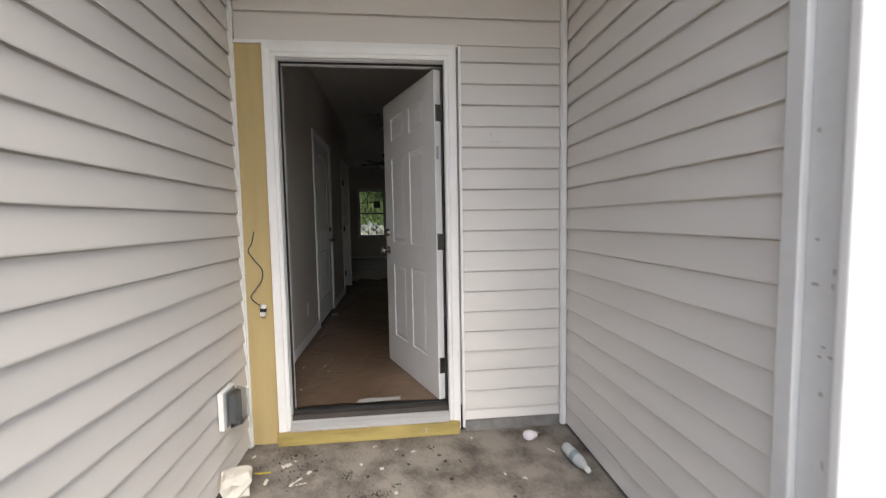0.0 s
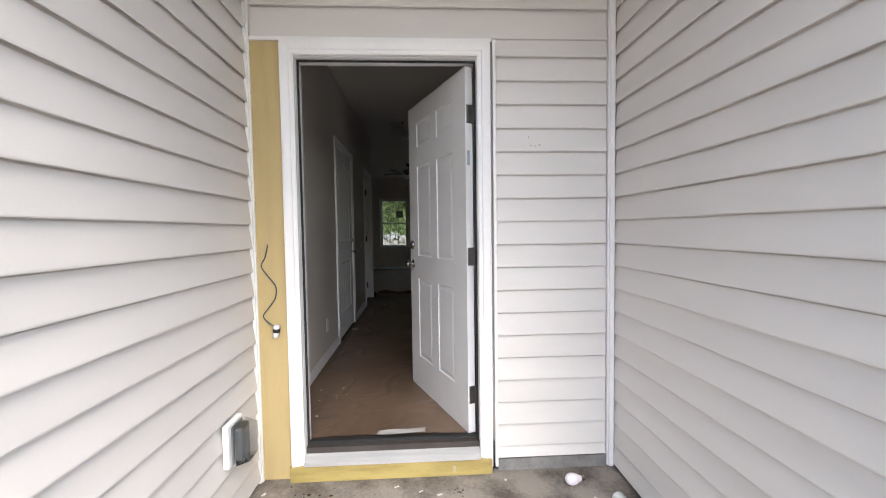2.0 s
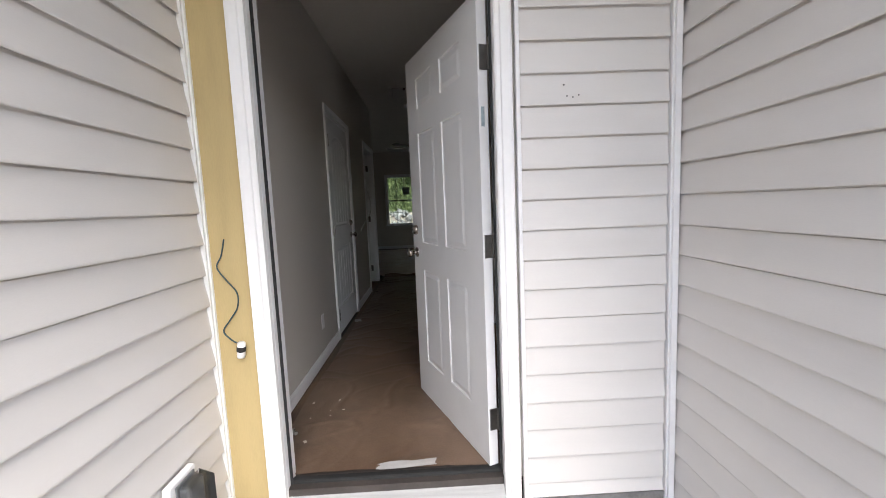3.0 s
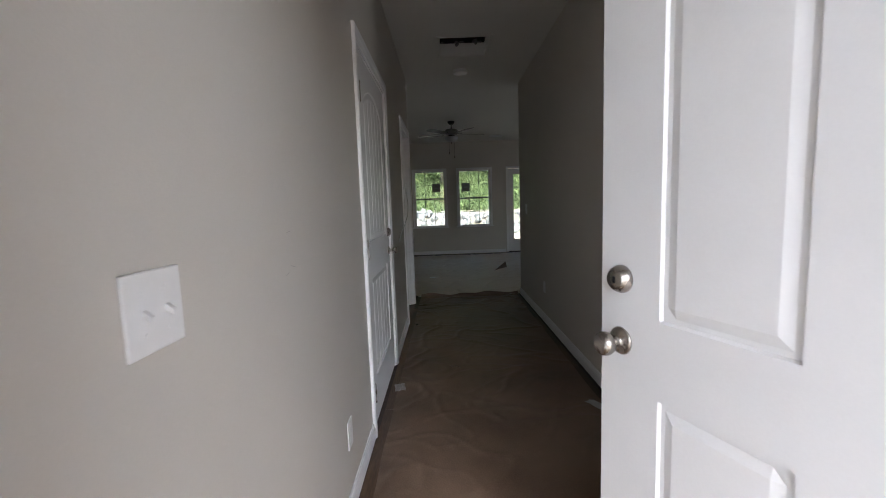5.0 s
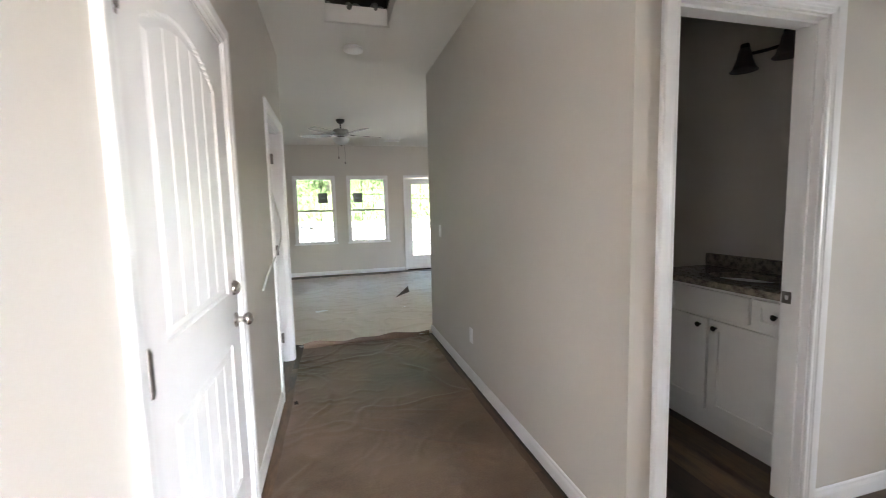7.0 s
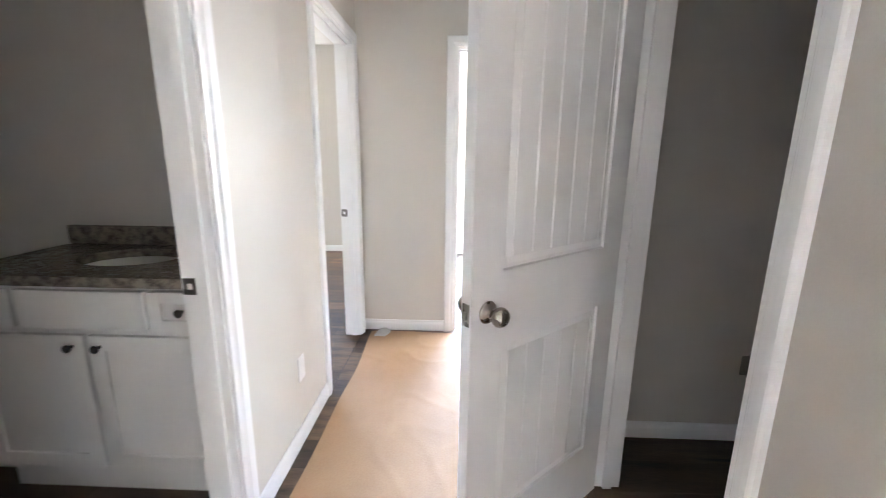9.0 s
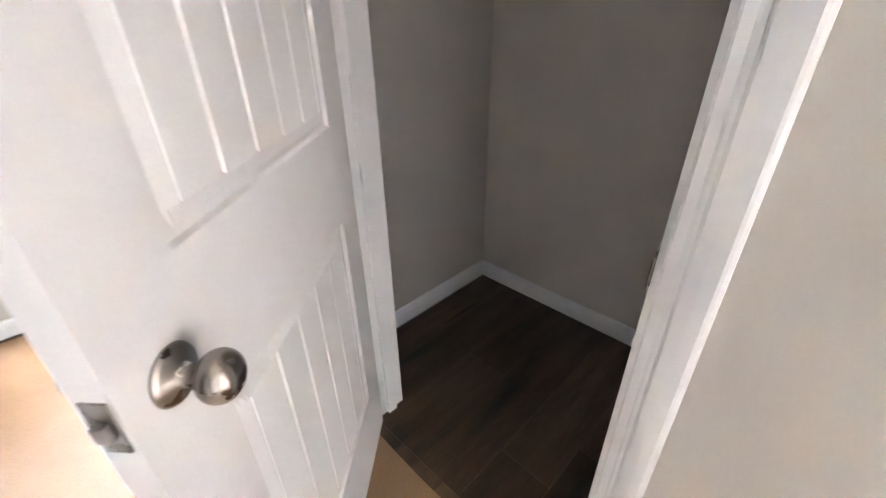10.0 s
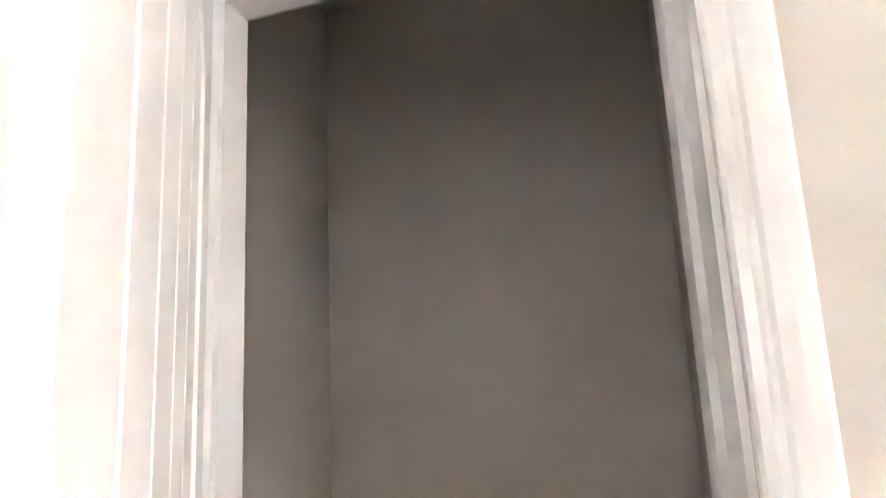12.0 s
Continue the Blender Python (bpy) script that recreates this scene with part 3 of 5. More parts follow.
def tree(x, y, height, seed):
    r = random.Random(seed)
    z0 = -0.21 + min(9.0, max(0, y - 17.5) * 0.5) - 0.1
    t = thing("tree", pose(x, y, z0), "leafy green woodland tree on the bank", "tree", "trees behind the house")
    bm = lathe([(0.16, 0), (0.12, height * 0.3), (0.07, height * 0.7), (0.02, height)], 9)
    for k in range(9):
        a, b = r.uniform(0, 6.28), r.uniform(0.25, 0.85) * height
        l = r.uniform(0.8, 1.9)
        m = Matrix.Translation((0, 0, b)) @ Euler((radians(r.uniform(40, 75)), 0, a)).to_matrix().to_4x4()
        lathe([(0.045, 0), (0.012, l)], 6, bm, m)
    part("trunk", bm, "bark", t)
    bm = bmesh.new()
    for k in range(1500):
        a, b = r.uniform(0, 6.28), r.uniform(0.06, 1.05) * height
        rad = (0.5 + 1.6 * math.sin(min(1, b / height) * 2.6)) * math.sqrt(r.random())
        c = Vector((rad * math.cos(a), rad * math.sin(a), b)) + Vector((r.gauss(0, .2), r.gauss(0, .2), r.gauss(0, .2)))
        s = r.uniform(0.07, 0.17)
        e = Euler((r.uniform(-1, 1), r.uniform(-1, 1), r.uniform(0, 6.28))).to_matrix()
        vs = [bm.verts.new(c + e @ Vector(p) * s) for p in ((-1, 0, 0), (0, -0.6, 0.15), (1.1, 0, 0), (0, 0.6, 0.15))]
        bm.faces.new(vs)
    part("crown", bm, "leaf", t)
    return t


for k in range(24):
    tree(-12 + k * 1.2 + rng.uniform(-.6, .6), rng.uniform(22.5, 26), rng.uniform(4.5, 7.5), 40 + k)

# ---- porch ----
PORCH = -0.165
setting(part("porch_floor", box(-0.30, 1.75, -2.9, 0.0, -0.30, PORCH), "concrete"), "stained grey concrete porch floor with dirt", "floor")
# Drive lies out of view; added to steer light bounced up into the porch.
setting(part("pavement", box(-0.30, 5.5, -9.0, -2.9, -0.30, -0.20), "bounce_concrete"), "unseen concrete drive added in front for bounce light", "pavement")
COURSE, FIRST, PX0, PX1 = 0.1229, 0.094, -0.24, 1.667
SIDE = [(0, 0.014), (0.0165, 0.010), (0.0175, 0.0), (0.0208, -0.0005), (0.0215, 0.003), (0.0215, 0.007), (0.0045, COURSE - 0.0065), (0, COURSE - 0.0065)]
STEP = [(0, 0.012), (0.013, 0.008), (0.0145, 0.0), (0.0172, -0.0005), (0.0180, 0.003), (0.0180, 0.006), (0.0055, COURSE - 0.0055), (0, COURSE - 0.0055)]
WIDE = SIDE[:-2] + [(0.0045, 2 * COURSE - 0.0055), (0, 2 * COURSE - 0.0055)]


def siding(name, a, b, axis, at, sign, z_low, z_high, wall, double=False):
    """Lapped vinyl courses from a to b along an axis, proud of a face."""
    k = math.floor((z_low - FIRST) / COURSE)
    k -= k % 2 if double else 0
    step = 2 if double else 1
    while FIRST + k * COURSE < z_high:
        z = FIRST + k * COURSE
        lo, hi = max(z, z_low), min(z + step * COURSE, z_high)
        profile = STEP if k % 2 else SIDE if not double else WIDE
        k += step
        if hi - lo < 0.01:
            continue

        def ring(s):
            def f(u, v):
                zz = min(max(z + v, lo - 0.004), hi)
                return (s, at + sign * u, zz) if axis == "x" else (at + sign * u, s, zz)
            return f
        part("siding_course", extrude_profile(profile, [ring(a), ring(b)]), "siding", wall)


wl = setting(part("wall_porch_left", box(-0.37, PX0 - 0.018, -2.0, 0.0, -0.2, 2.95), "siding"), "warm grey vinyl lap siding wall of the porch", "wall")
wr = setting(part("wall_porch_right", box(PX1 + 0.018, 1.80, -1.48, 0.0, -0.2, 2.95), "siding"), "warm grey vinyl lap siding wall of the porch", "wall")
wf = setting(part("wall_porch_front_sheathing", box(1.02, PX1 + 0.018, -0.006, -0.0005, -0.10, 2.80), "siding"), "warm grey vinyl lap siding beside the front door", "wall")
siding("left", -2.0, -0.022, "y", PX0 - 0.018, 1, PORCH + 0.03, 2.80, wl)
siding("right", -1.467, -0.022, "y", PX1 + 0.018, -1, PORCH + 0.03, 2.80, wr)
siding("front", 1.022, PX1 - 0.04, "x", -0.006, -1, -0.085, 2.155, wf)
wh = setting(part("wall_porch_front_head", box(PX0, 1.02, -0.006, -0.0005, 2.135, 2.80), "siding"), "warm grey vinyl lap siding above the front door", "wall")
siding("head", PX0 + 0.02, PX1 - 0.04, "x", -0.006, -1, 2.155, 2.80, wh, True)
for x0, x1, y0, y1, z0 in ((PX0 - 0.018, PX0 + 0.012, -0.030, -0.006, PORCH), (PX1 - 0.034, PX1 + 0.004, -0.032, -0.006, PORCH + 0.01)):
    bm = box(x0, x1, y0, y1, z0, 2.79, 0.003)
    add_box(bm, x0 + 0.006, x1 - 0.006, y0 - 0.012, y0, z0, 2.79, 0.002)
    setting(part("trim_inside_corner", bm, "trim"), "white vinyl inside corner channel, slightly chewed", "trim")
bm = box(PX0 + 0.012, 1.01, -0.03, -0.006, 2.132, 2.150, 0.002)
setting(part("trim_drip", bm, "trim"), "white vinyl channel over the door", "trim")
bm = box(1.012, 1.028, -0.034, -0.006, -0.135, 2.145, 0.002)
setting(part("trim_door_channel", bm, "trim"), "white vinyl channel beside the door casing", "trim")
setting(part("trim_mortar", box(1.03, PX1, -0.02, -0.001, PORCH, -0.10), "mortar"), "grey dusty strip of masonry under the siding", "trim")
bm = box(PX0 + 0.005, -0.078, -0.017, -0.002, PORCH + 0.005, 2.132, 0.001)
setting(part("sheathing_panel", bm, "plywood"), "bare tan sheathing board beside the door", "panel")
# brickmould of the front door
BRICK = [(0, 0), (0, 0.026), (0.008, 0.030), (0.020, 0.030), (0.025, 0.036), (0.052, 0.040), (0.065, 0.040), (0.068, 0.034), (0.068, 0)]


def front_ring(i):
    def f(u, v):
        x = -0.010 - u if i < 2 else 0.931 + u
        return (x, -0.002 - v, (-0.085 if i == 0 else -0.13) if i in (0, 3) else 2.062 + u)
    return f


setting(part("door_casing", extrude_profile(BRICK, [front_ring(i) for i in range(4)]), "trim"), "white brickmould casing round the front door", "door casing")
bm = bmesh.new()
add_box(bm, -0.03, -0.009, -0.002, 0.104, -0.085, 2.058)
add_box(bm, 0.930, 0.945, -0.002, 0.104, -0.085, 2.058)
add_box(bm, -0.03, 0.945, -0.002, 0.104, 2.058, 2.08)
setting(part("door_jamb", bm, "paint"), "white painted front door frame", "door jamb")
bm = bmesh.new()
add_box(bm, -0.009, 0.0, 0.030, 0.042, 0, 2.058)
add_box(bm, 0.921, 0.930, 0.030, 0.042, 0, 2.058)
add_box(bm, 0.0, 0.921, 0.030, 0.042, 2.049, 2.058)
setting(part("trim_weatherstrip", bm, "rubber"), "black door weatherstrip", "trim")
sill = extrude_profile([(-0.055, -0.078), (-0.055, -0.060), (0.03, -0.022), (0.035, -0.012), (0.07, -0.010), (0.07, -0.078)],
                       [lambda u, v: (-0.007, u, v), lambda u, v: (0.928, u, v)])
setting(part("threshold", sill, "alu"), "worn brushed aluminium door sill", "threshold")
bm = extrude_profile([(0.035, -0.012), (0.037, 0.005), (0.045, 0.009), (0.072, 0.008), (0.080, -0.003), (0.080, -0.02)],
                     [lambda u, v: (-0.007, u, v), lambda u, v: (0.928, u, v)])
setting(part("threshold_cap", bm, "rubber"), "black threshold cap", "threshold")
t = thing("step_board", pose(0, 0, PORCH), "greenish treated lumber board under the door sill", "board")
part("board", box(-0.085, 0.992, -0.052, -0.004, 0.001, 0.083, 0.004), "treated", t)
bm = bmesh.new()
for k in range(5):
    add_box(bm, 0.775 + k % 2 * 0.006, 0.79 + k % 2 * 0.004, -0.0528, -0.0518, 0.022 + k * 0.008, 0.026 + k * 0.008)
part("stamp", bm, "mark", t, "faded ink stamp")
# soffit with grooves running across
bm = bmesh.new()
prof = []
y = 0.0
while y > -1.66:
    prof += [(y, 2.800), (y - 0.072, 2.800), (y - 0.080, 2.809), (y - 0.086, 2.800), (y - 0.101, 2.794), (y - 0.108, 2.794), (y - 0.112, 2.804)]
    y -= 0.115
rows = [[bm.verts.new((x, py, pz)) for py, pz in prof] for x in (PX0 - 0.02, PX1 + 0.02)]
for i in range(len(prof) - 1):
    bm.faces.new((rows[0][i], rows[0][i + 1], rows[1][i + 1], rows[1][i]))
add_box(bm, PX0 - 0.02, PX1 + 0.02, -1.66, 0.0, 2.815, 2.86)
setting(part("ceiling_porch", bm, "soffit"), "white grooved vinyl soffit of the porch", "ceiling")
for a in ((PX0, PX0 + 0.024, -1.66, -0.03), (PX1 - 0.024, PX1, -1.46, -0.03), (PX0 + 0.024, PX1 - 0.024, -0.05, -0.025)):
    setting(part("trim_soffit", box(a[0], a[1], a[2], a[3], 2.772, 2.796, 0.003), "trim"), "white vinyl soffit channel", "trim")
# corner post at the open end
SMUDGES = [(-1.537, 1.346, 0.010, 0.010), (-1.544, 1.080, 0.009, 0.006), (-1.543, 0.969, 0.012, 0.009), (-1.588, 1.003, 0.006, 0.014), (-1.587, 0.969, 0.006, 0.012), (-1.572, 0.818, 0.010, 0.006), (-1.563, 0.791, 0.007, 0.006), (-1.589, 0.796, 0.008, 0.008), (-1.571, 0.698, 0.011, 0.010), (-1.583, 0.523, 0.005, 0.020)]
bm = box(PX1 - 0.018, 1.80, -1.517, -1.465, -0.2, 2.80, 0.004)
setting(part("trim_corner_channel", bm, "dirty_trim"), "white corner channel with smudges", "trim")
bm = box(PX1 + 0.004, 1.84, -1.602, -1.517, -0.2, 2.80, 0.003)
post = setting(part("trim_corner_board", bm, "dirty_trim"), "smudged white corner board", "trim")
r = random.Random(31)
for y, z, w, h in SMUDGES:
    ring = [(w * r.uniform(0.35, 1.0) * math.cos(a), h * r.uniform(0.35, 1.0) * math.sin(a)) for a in [k * math.pi / 5 for k in range(10)]]
    bm = extrude_profile(ring, [lambda u, v: (PX1 + 0.0042, y + u, z + v), lambda u, v: (PX1 + 0.0034, y + u * 0.8, z + v * 0.8)])
    part("smudge", bm, "smudge", post, "grey-brown smudge")
bm = box(PX1 - 0.006, 2.0, -1.630, -1.602, -0.2, 2.80, 0.006)
setting(part("trim_corner_face", bm, "trim"), "white wrapped corner post face", "trim")
# Beam stands out of view, hung low to shade the upper front wall.
bm = box(PX0 - 0.02, 2.0, -1.80, -1.67, 2.66, 2.95, 0.005)
setting(part("porch_beam", bm, "trim"), "white wrapped porch beam out of view, added for shade", "beam")

# porch lantern
lan = thing("porch_lantern", pose(0.712, -1.035, 2.796), "black square flush porch lantern with seeded glass", "lamp")
part("ceiling_plate", box(-0.118, 0.118, -0.122, 0.122, -0.035, 0.0, 0.003), "black", lan)
for sx, sy, rz in ((0, -1, 0), (1, 0, 90), (0, 1, 180), (-1, 0, 270)):
    bm = bmesh.new()
    prof = [(-0.092, -0.035)]
    for k in range(13):
        u = -0.078 + k * 0.013
        prof.append((u, -0.052 - 0.006 * abs(math.sin(k * math.pi / 4))))
    prof.append((0.092, -0.035))
    f1 = [bm.verts.new((u, -0.097 - (v + 0.035) * -0.32, v)) for u, v in prof]
    f2 = [bm.verts.new((u, -0.091 - (v + 0.035) * -0.32, v)) for u, v in prof]
    bm.faces.new(f1)
    bm.faces.new(f2)
    for i in range(len(prof)):
        j = (i + 1) % len(prof)
        bm.faces.new((f1[i], f1[j], f2[j], f2[i]))
    bm.transform(pose(0, 0, 0, 0, 0, rz))
    part("scalloped_apron", bm, "black", lan)
    bm = bmesh.new()
    vs = [bm.verts.new(p) for p in ((-0.080, -0.088, -0.036), (0.080, -0.088, -0.036), (0.058, -0.062, -0.118), (-0.058, -0.062, -0.118))]
    bm.faces.new(vs)
    bmesh.ops.solidify(bm, geom=bm.faces[:], thickness=0.003)
    bm.transform(pose(0, 0, 0, 0, 0, rz))
    part("side_glass", bm, "frost", lan, "frosted side glass")
    bm = bmesh.new()
    for p, q in (((-0.088, -0.094), (-0.066, -0.068)),):
        a0, a1 = Vector((p[0], p[1], -0.034)), Vector((q[0], q[1], -0.124))
        rowa = [bm.verts.new(a0 + Vector(d)) for d in ((-.006, -.006, 0), (.012, -.006, 0), (.012, .012, 0), (-.006, .012, 0))]
        rowb = [bm.verts.new(a1 + Vector(d)) for d in ((-.006, -.006, 0), (.012, -.006, 0), (.012, .012, 0), (-.006, .012, 0))]
        for i in range(4):
            bm.faces.new((rowa[i], rowa[(i + 1) % 4], rowb[(i + 1) % 4], rowb[i]))
    add_box(bm, -0.074, 0.074, -0.074, -0.058, -0.132, -0.118)
    bm.transform(pose(0, 0, 0, 0, 0, rz))
    part("frame_bar", bm, "black", lan)
part("bottom_glass", box(-0.060, 0.060, -0.060, 0.060, -0.128, -0.124), "frost", lan, "frosted bottom glass")

# weatherproof socket on the left siding
sk = thing("outdoor_socket", pose(PX0 + 0.002, -0.36, 0.235, 0, 0, 90), "outdoor socket in a white block with smoked cover", "socket")
bm = box(-0.072, 0.072, -0.026, 0.0, -0.094, 0.094, 0.005)
part("mount_block", bm, "trim", sk)
part("gasket", box(-0.052, 0.052, -0.036, -0.03, -0.085, 0.085, 0.003), "smoke_plastic", sk)
bm = box(-0.045, 0.045, -0.072, -0.036, -0.075, 0.075, 0.012)
part("smoked_cover", bm, "smoke_plastic", sk, "grey smoked bubble cover")
bm = extrude_profile([(-0.07, -0.085), (0.06, -0.085), (0.06, 0.085), (-0.07, 0.085)], [lambda u, v: (u * 0.85, -0.05, v), lambda u, v: (u * 0.75, -0.105, v * 0.8)])
part("clear_lid", bm, "clear", sk, "clear plastic lid standing proud")
part("latch", box(-0.012, 0.012, -0.082, -0.070, -0.085, -0.06, 0.003), "smoke_plastic", sk)

# bell wire and its connector
bw = thing("bell_wire", pose(0, 0, 0), "thin dark bell wire hanging from the sheathing", "wire")
part("strand", tube([(-0.170, -0.018, 1.095), (-0.183, -0.026, 1.03), (-0.202, -0.03, 0.985), (-0.170, -0.034, 0.935), (-0.130, -0.036, 0.88), (-0.134, -0.034, 0.82), (-0.168, -0.032, 0.77), (-0.198, -0.034, 0.725), (-0.172, -0.036, 0.69), (-0.146, -0.036, 0.672)], 0.0030), "wire", bw, smooth=True)
part("connector", lathe([(0, 0), (0.014, 0), (0.016, 0.01), (0.016, 0.062), (0.010, 0.068), (0, 0.068)], 14, m=pose(-0.138, -0.036, 0.612, 4, 8)), "plate", bw, "white plastic connector", smooth=True)
part("tape_band", lathe([(0, 0.028), (0.0175, 0.028), (0.0175, 0.048), (0, 0.048)], 14, m=pose(-0.138, -0.036, 0.612, 4, 8)), "rubber", bw, "black tape band")

# litter on the porch
lb = thing("light_bulb", pose(1.40, -0.17, PORCH + 0.029, 0, 92, 8), "milky white light bulb lying on the concrete", "light bulb")
part("globe", lathe([(0, -0.052), (0.012, -0.05), (0.024, -0.04), (0.030, -0.022), (0.029, -0.004), (0.022, 0.012), (0.016, 0.024), (0.0145, 0.032)], 22), "bulb", lb, smooth=True)
part("screw_cap", lathe([(0.0145, 0.032), (0.013, 0.034), (0.0135, 0.04), (0.012, 0.043), (0.0125, 0.049), (0.008, 0.056), (0, 0.058)], 16), "nickel", lb, "metal screw cap", smooth=True)
pb = thing("plastic_bottle", pose(1.545, -0.33, PORCH + 0.033, 90, 0, 7), "crushed clear plastic water bottle lying down", "bottle")
bm = lathe([(0, 0), (0.026, 0), (0.031, 0.008), (0.030, 0.03), (0.032, 0.06), (0.0295, 0.075), (0.032, 0.10), (0.030, 0.145), (0.022, 0.175), (0.013, 0.192), (0.0125, 0.205)], 20)
for v in bm.verts:
    v.co.x += 0.003 * noise.noise(v.co * 30)
part("bottle_body", bm, "bottle", pb, smooth=True)
part("paper_label", lathe([(0.0325, 0.085), (0.0328, 0.086), (0.0328, 0.122), (0.0325, 0.123)], 20), "label", pb, "pale blue printed label")
part("cap", lathe([(0, 0.222), (0.0145, 0.221), (0.015, 0.205), (0.0145, 0.203)], 16), "plate", pb, "white cap")


def scrap(x, y, z, w, l, turn, name="paper_scrap", mat="sheet", label="small crumpled scrap of white paper", lift=0.006, seed=0):
    bm = bmesh.new()
    n = 5
    g = [[bm.verts.new(((i / n - .5) * w + 0.15 * w * noise.noise(Vector((i, j, seed + .5))), (j / n - .5) * l + 0.15 * l * noise.noise(Vector((i, j, seed + 7.5))),
                        0.002 + lift * abs(noise.noise(Vector((i * .8, j * .8, seed + 3.3)))))) for i in range(n + 1)] for j in range(n + 1)]
    for a, b in zip(g, g[1:]):
        for i in range(n):
            bm.faces.new((a[i], a[i + 1], b[i + 1], b[i]))
    ob = tagged(part(name, bm, mat), label, name.split("_")[-1], "litter on the floor")
    ob.matrix_world = pose(x, y, z, 0, 0, turn)
    return ob


for k in range(9):
    scrap(rng.uniform(-0.2, 0.65) if k < 18 else rng.uniform(0.5, 1.5), rng.uniform(-0.75, -0.12), PORCH, rng.uniform(0.005, 0.022), rng.uniform(0.006, 0.028), rng.uniform(0, 180), seed=k)
for k in range(18):
    scrap(rng.uniform(-0.2, 1.2), rng.uniform(-0.75, -0.1), PORCH, rng.uniform(0.006, 0.03), rng.uniform(0.006, 0.02), rng.uniform(0, 180), "dirt_crumb", "attic", "dark crumb of dirt on the concrete", 0.009, seed=50 + k)
ob = tagged(part("yellow_wire", tube([(-0.13, -0.30, PORCH + 0.004), (-0.09, -0.305, PORCH + 0.005), (-0.05, -0.300, PORCH + 0.004)], 0.003), "yellow"), "short offcut of yellow wire on the concrete", "wire")
bm = box(-0.065, 0.065, -0.05, 0.05, 0.0, 0.11, 0.01)
bmesh.ops.subdivide_edges(bm, edges=bm.edges[:], cuts=2, use_grid_fill=True)
for v in bm.verts:
    v.co += Vector((noise.noise(v.co * 22), noise.noise(v.co * 22 + Vector((5, 0, 0))), noise.noise(v.co * 22 + Vector((0, 5, 0))) if v.co.z > 0.02 else 0)) * 0.022
ob = tagged(part("crumpled_bag", bm, "sheet"), "crumpled off-white paper bag on the porch floor", "bag")
ob.matrix_world = pose(-0.16, -0.455, PORCH + 0.003, 0, 0, 20)

bm = bmesh.new()
r = random.Random(12)
for cx, cy, n, spread in ((0.345, -0.38, 26, 0.022), (0.50, -0.545, 38, 0.034), (0.80, -0.186, 12, 0.014), (0.10, -0.30, 40, 0.10), (0.0, -0.24, 30, 0.07), (0.61, -0.485, 9, 0.015)):
    for k in range(n):
        p, q = r.gauss(cx, spread), min(r.gauss(cy, spread), -0.06)
        z, w = r.uniform(0.001, 0.005), r.uniform(0.002, 0.007)
        top = bm.verts.new((p, q, PORCH + z + 0.002))
        ring = [bm.verts.new((p + w * r.uniform(0.6, 1.3) * math.cos(a * 1.257), q + w * r.uniform(0.6, 1.3) * math.sin(a * 1.257), PORCH + 0.001)) for a in range(5)]
        for a in range(5):
            bm.faces.new((ring[a], ring[(a + 1) % 5], top))
tagged(part("soil_crumbs", bm, "attic"), "scattered dark crumbs of soil on the concrete", "soil", kind="stuff")
for k, (x, y, w, l, turn) in enumerate(((0.70, -0.205, 0.026, 0.012, 20), (0.15, -0.33, 0.03, 0.02, 60), (0.10, -0.40, 0.012, 0.075, -40), (0.13, -0.42, 0.008, 0.05, -75), (1.16, -0.475, 0.014, 0.012, 0), (1.25, -0.52, 0.034, 0.01, -25), (0.605, -0.55, 0.018, 0.02, 15), (-0.05, -0.38, 0.016, 0.045, 0), (1.47, -0.30, 0.05, 0.012, -50), (1.05, -0.11, 0.012, 0.016, 0), (0.02, -0.25, 0.05, 0.03, 35))):
    scrap(x, y, PORCH, w, l, turn, "wood_chip", "sheet", "pale splinter of wood on the concrete", 0.008, seed=80 + k)
tagged(part("wire_offcut", tube([(0.19, 2.95, 0.018), (0.21, 2.91, 0.020), (0.225, 2.925, 0.022), (0.25, 2.915, 0.019), (0.265, 2.90, 0.018)], 0.0016), "bronze"), "thin dark twisted offcut on the floor paper", "wire")
scrap(-0.135, 4.04, 0.014, 0.025, 0.05, 10, "dirt_crumb", "attic", "dark crumb of dirt on the floor paper", 0.02, seed=97)

# nail holes in the siding
for k, (x, z) in enumerate(((1.205, 1.645), (1.215, 1.60), (1.238, 1.595), (1.262, 1.603))):
    b_ = lathe([(0, 0), (0.003, 0), (0.003, 0.002), (0, 0.002)], 8, m=pose(x, -0.030 + 0.019 * ((z - FIRST) / COURSE % 1), z, 90))
    part("nail_hole", b_, "black", wf, "dark nail hole")

# ---- front door ----
fd = thing("front_door", pose(0.917, 0.075, 0.012, 0, 0, 111.3), "white six-panel front door standing open inward", "door")
rel, lx, lz = six_panel_relief(0.905, 2.03)
door_slab("slab", fd, 0.905, 2.03, 0.044, rel, lx, lz)
add_knob(fd, 0.845, 0.044, 0.90, 1)
add_knob(fd, 0.845, 0.0, 0.90, -1)
add_knob(fd, 0.845, 0.044, 1.04, 1, BOLT, "deadbolt")
add_knob(fd, 0.845, 0.0, 1.04, -1, BOLT, "deadbolt")
part("keyhole", box(0.842, 0.848, 0.067, 0.0685, 1.033, 1.047), "black", fd, "key slot")
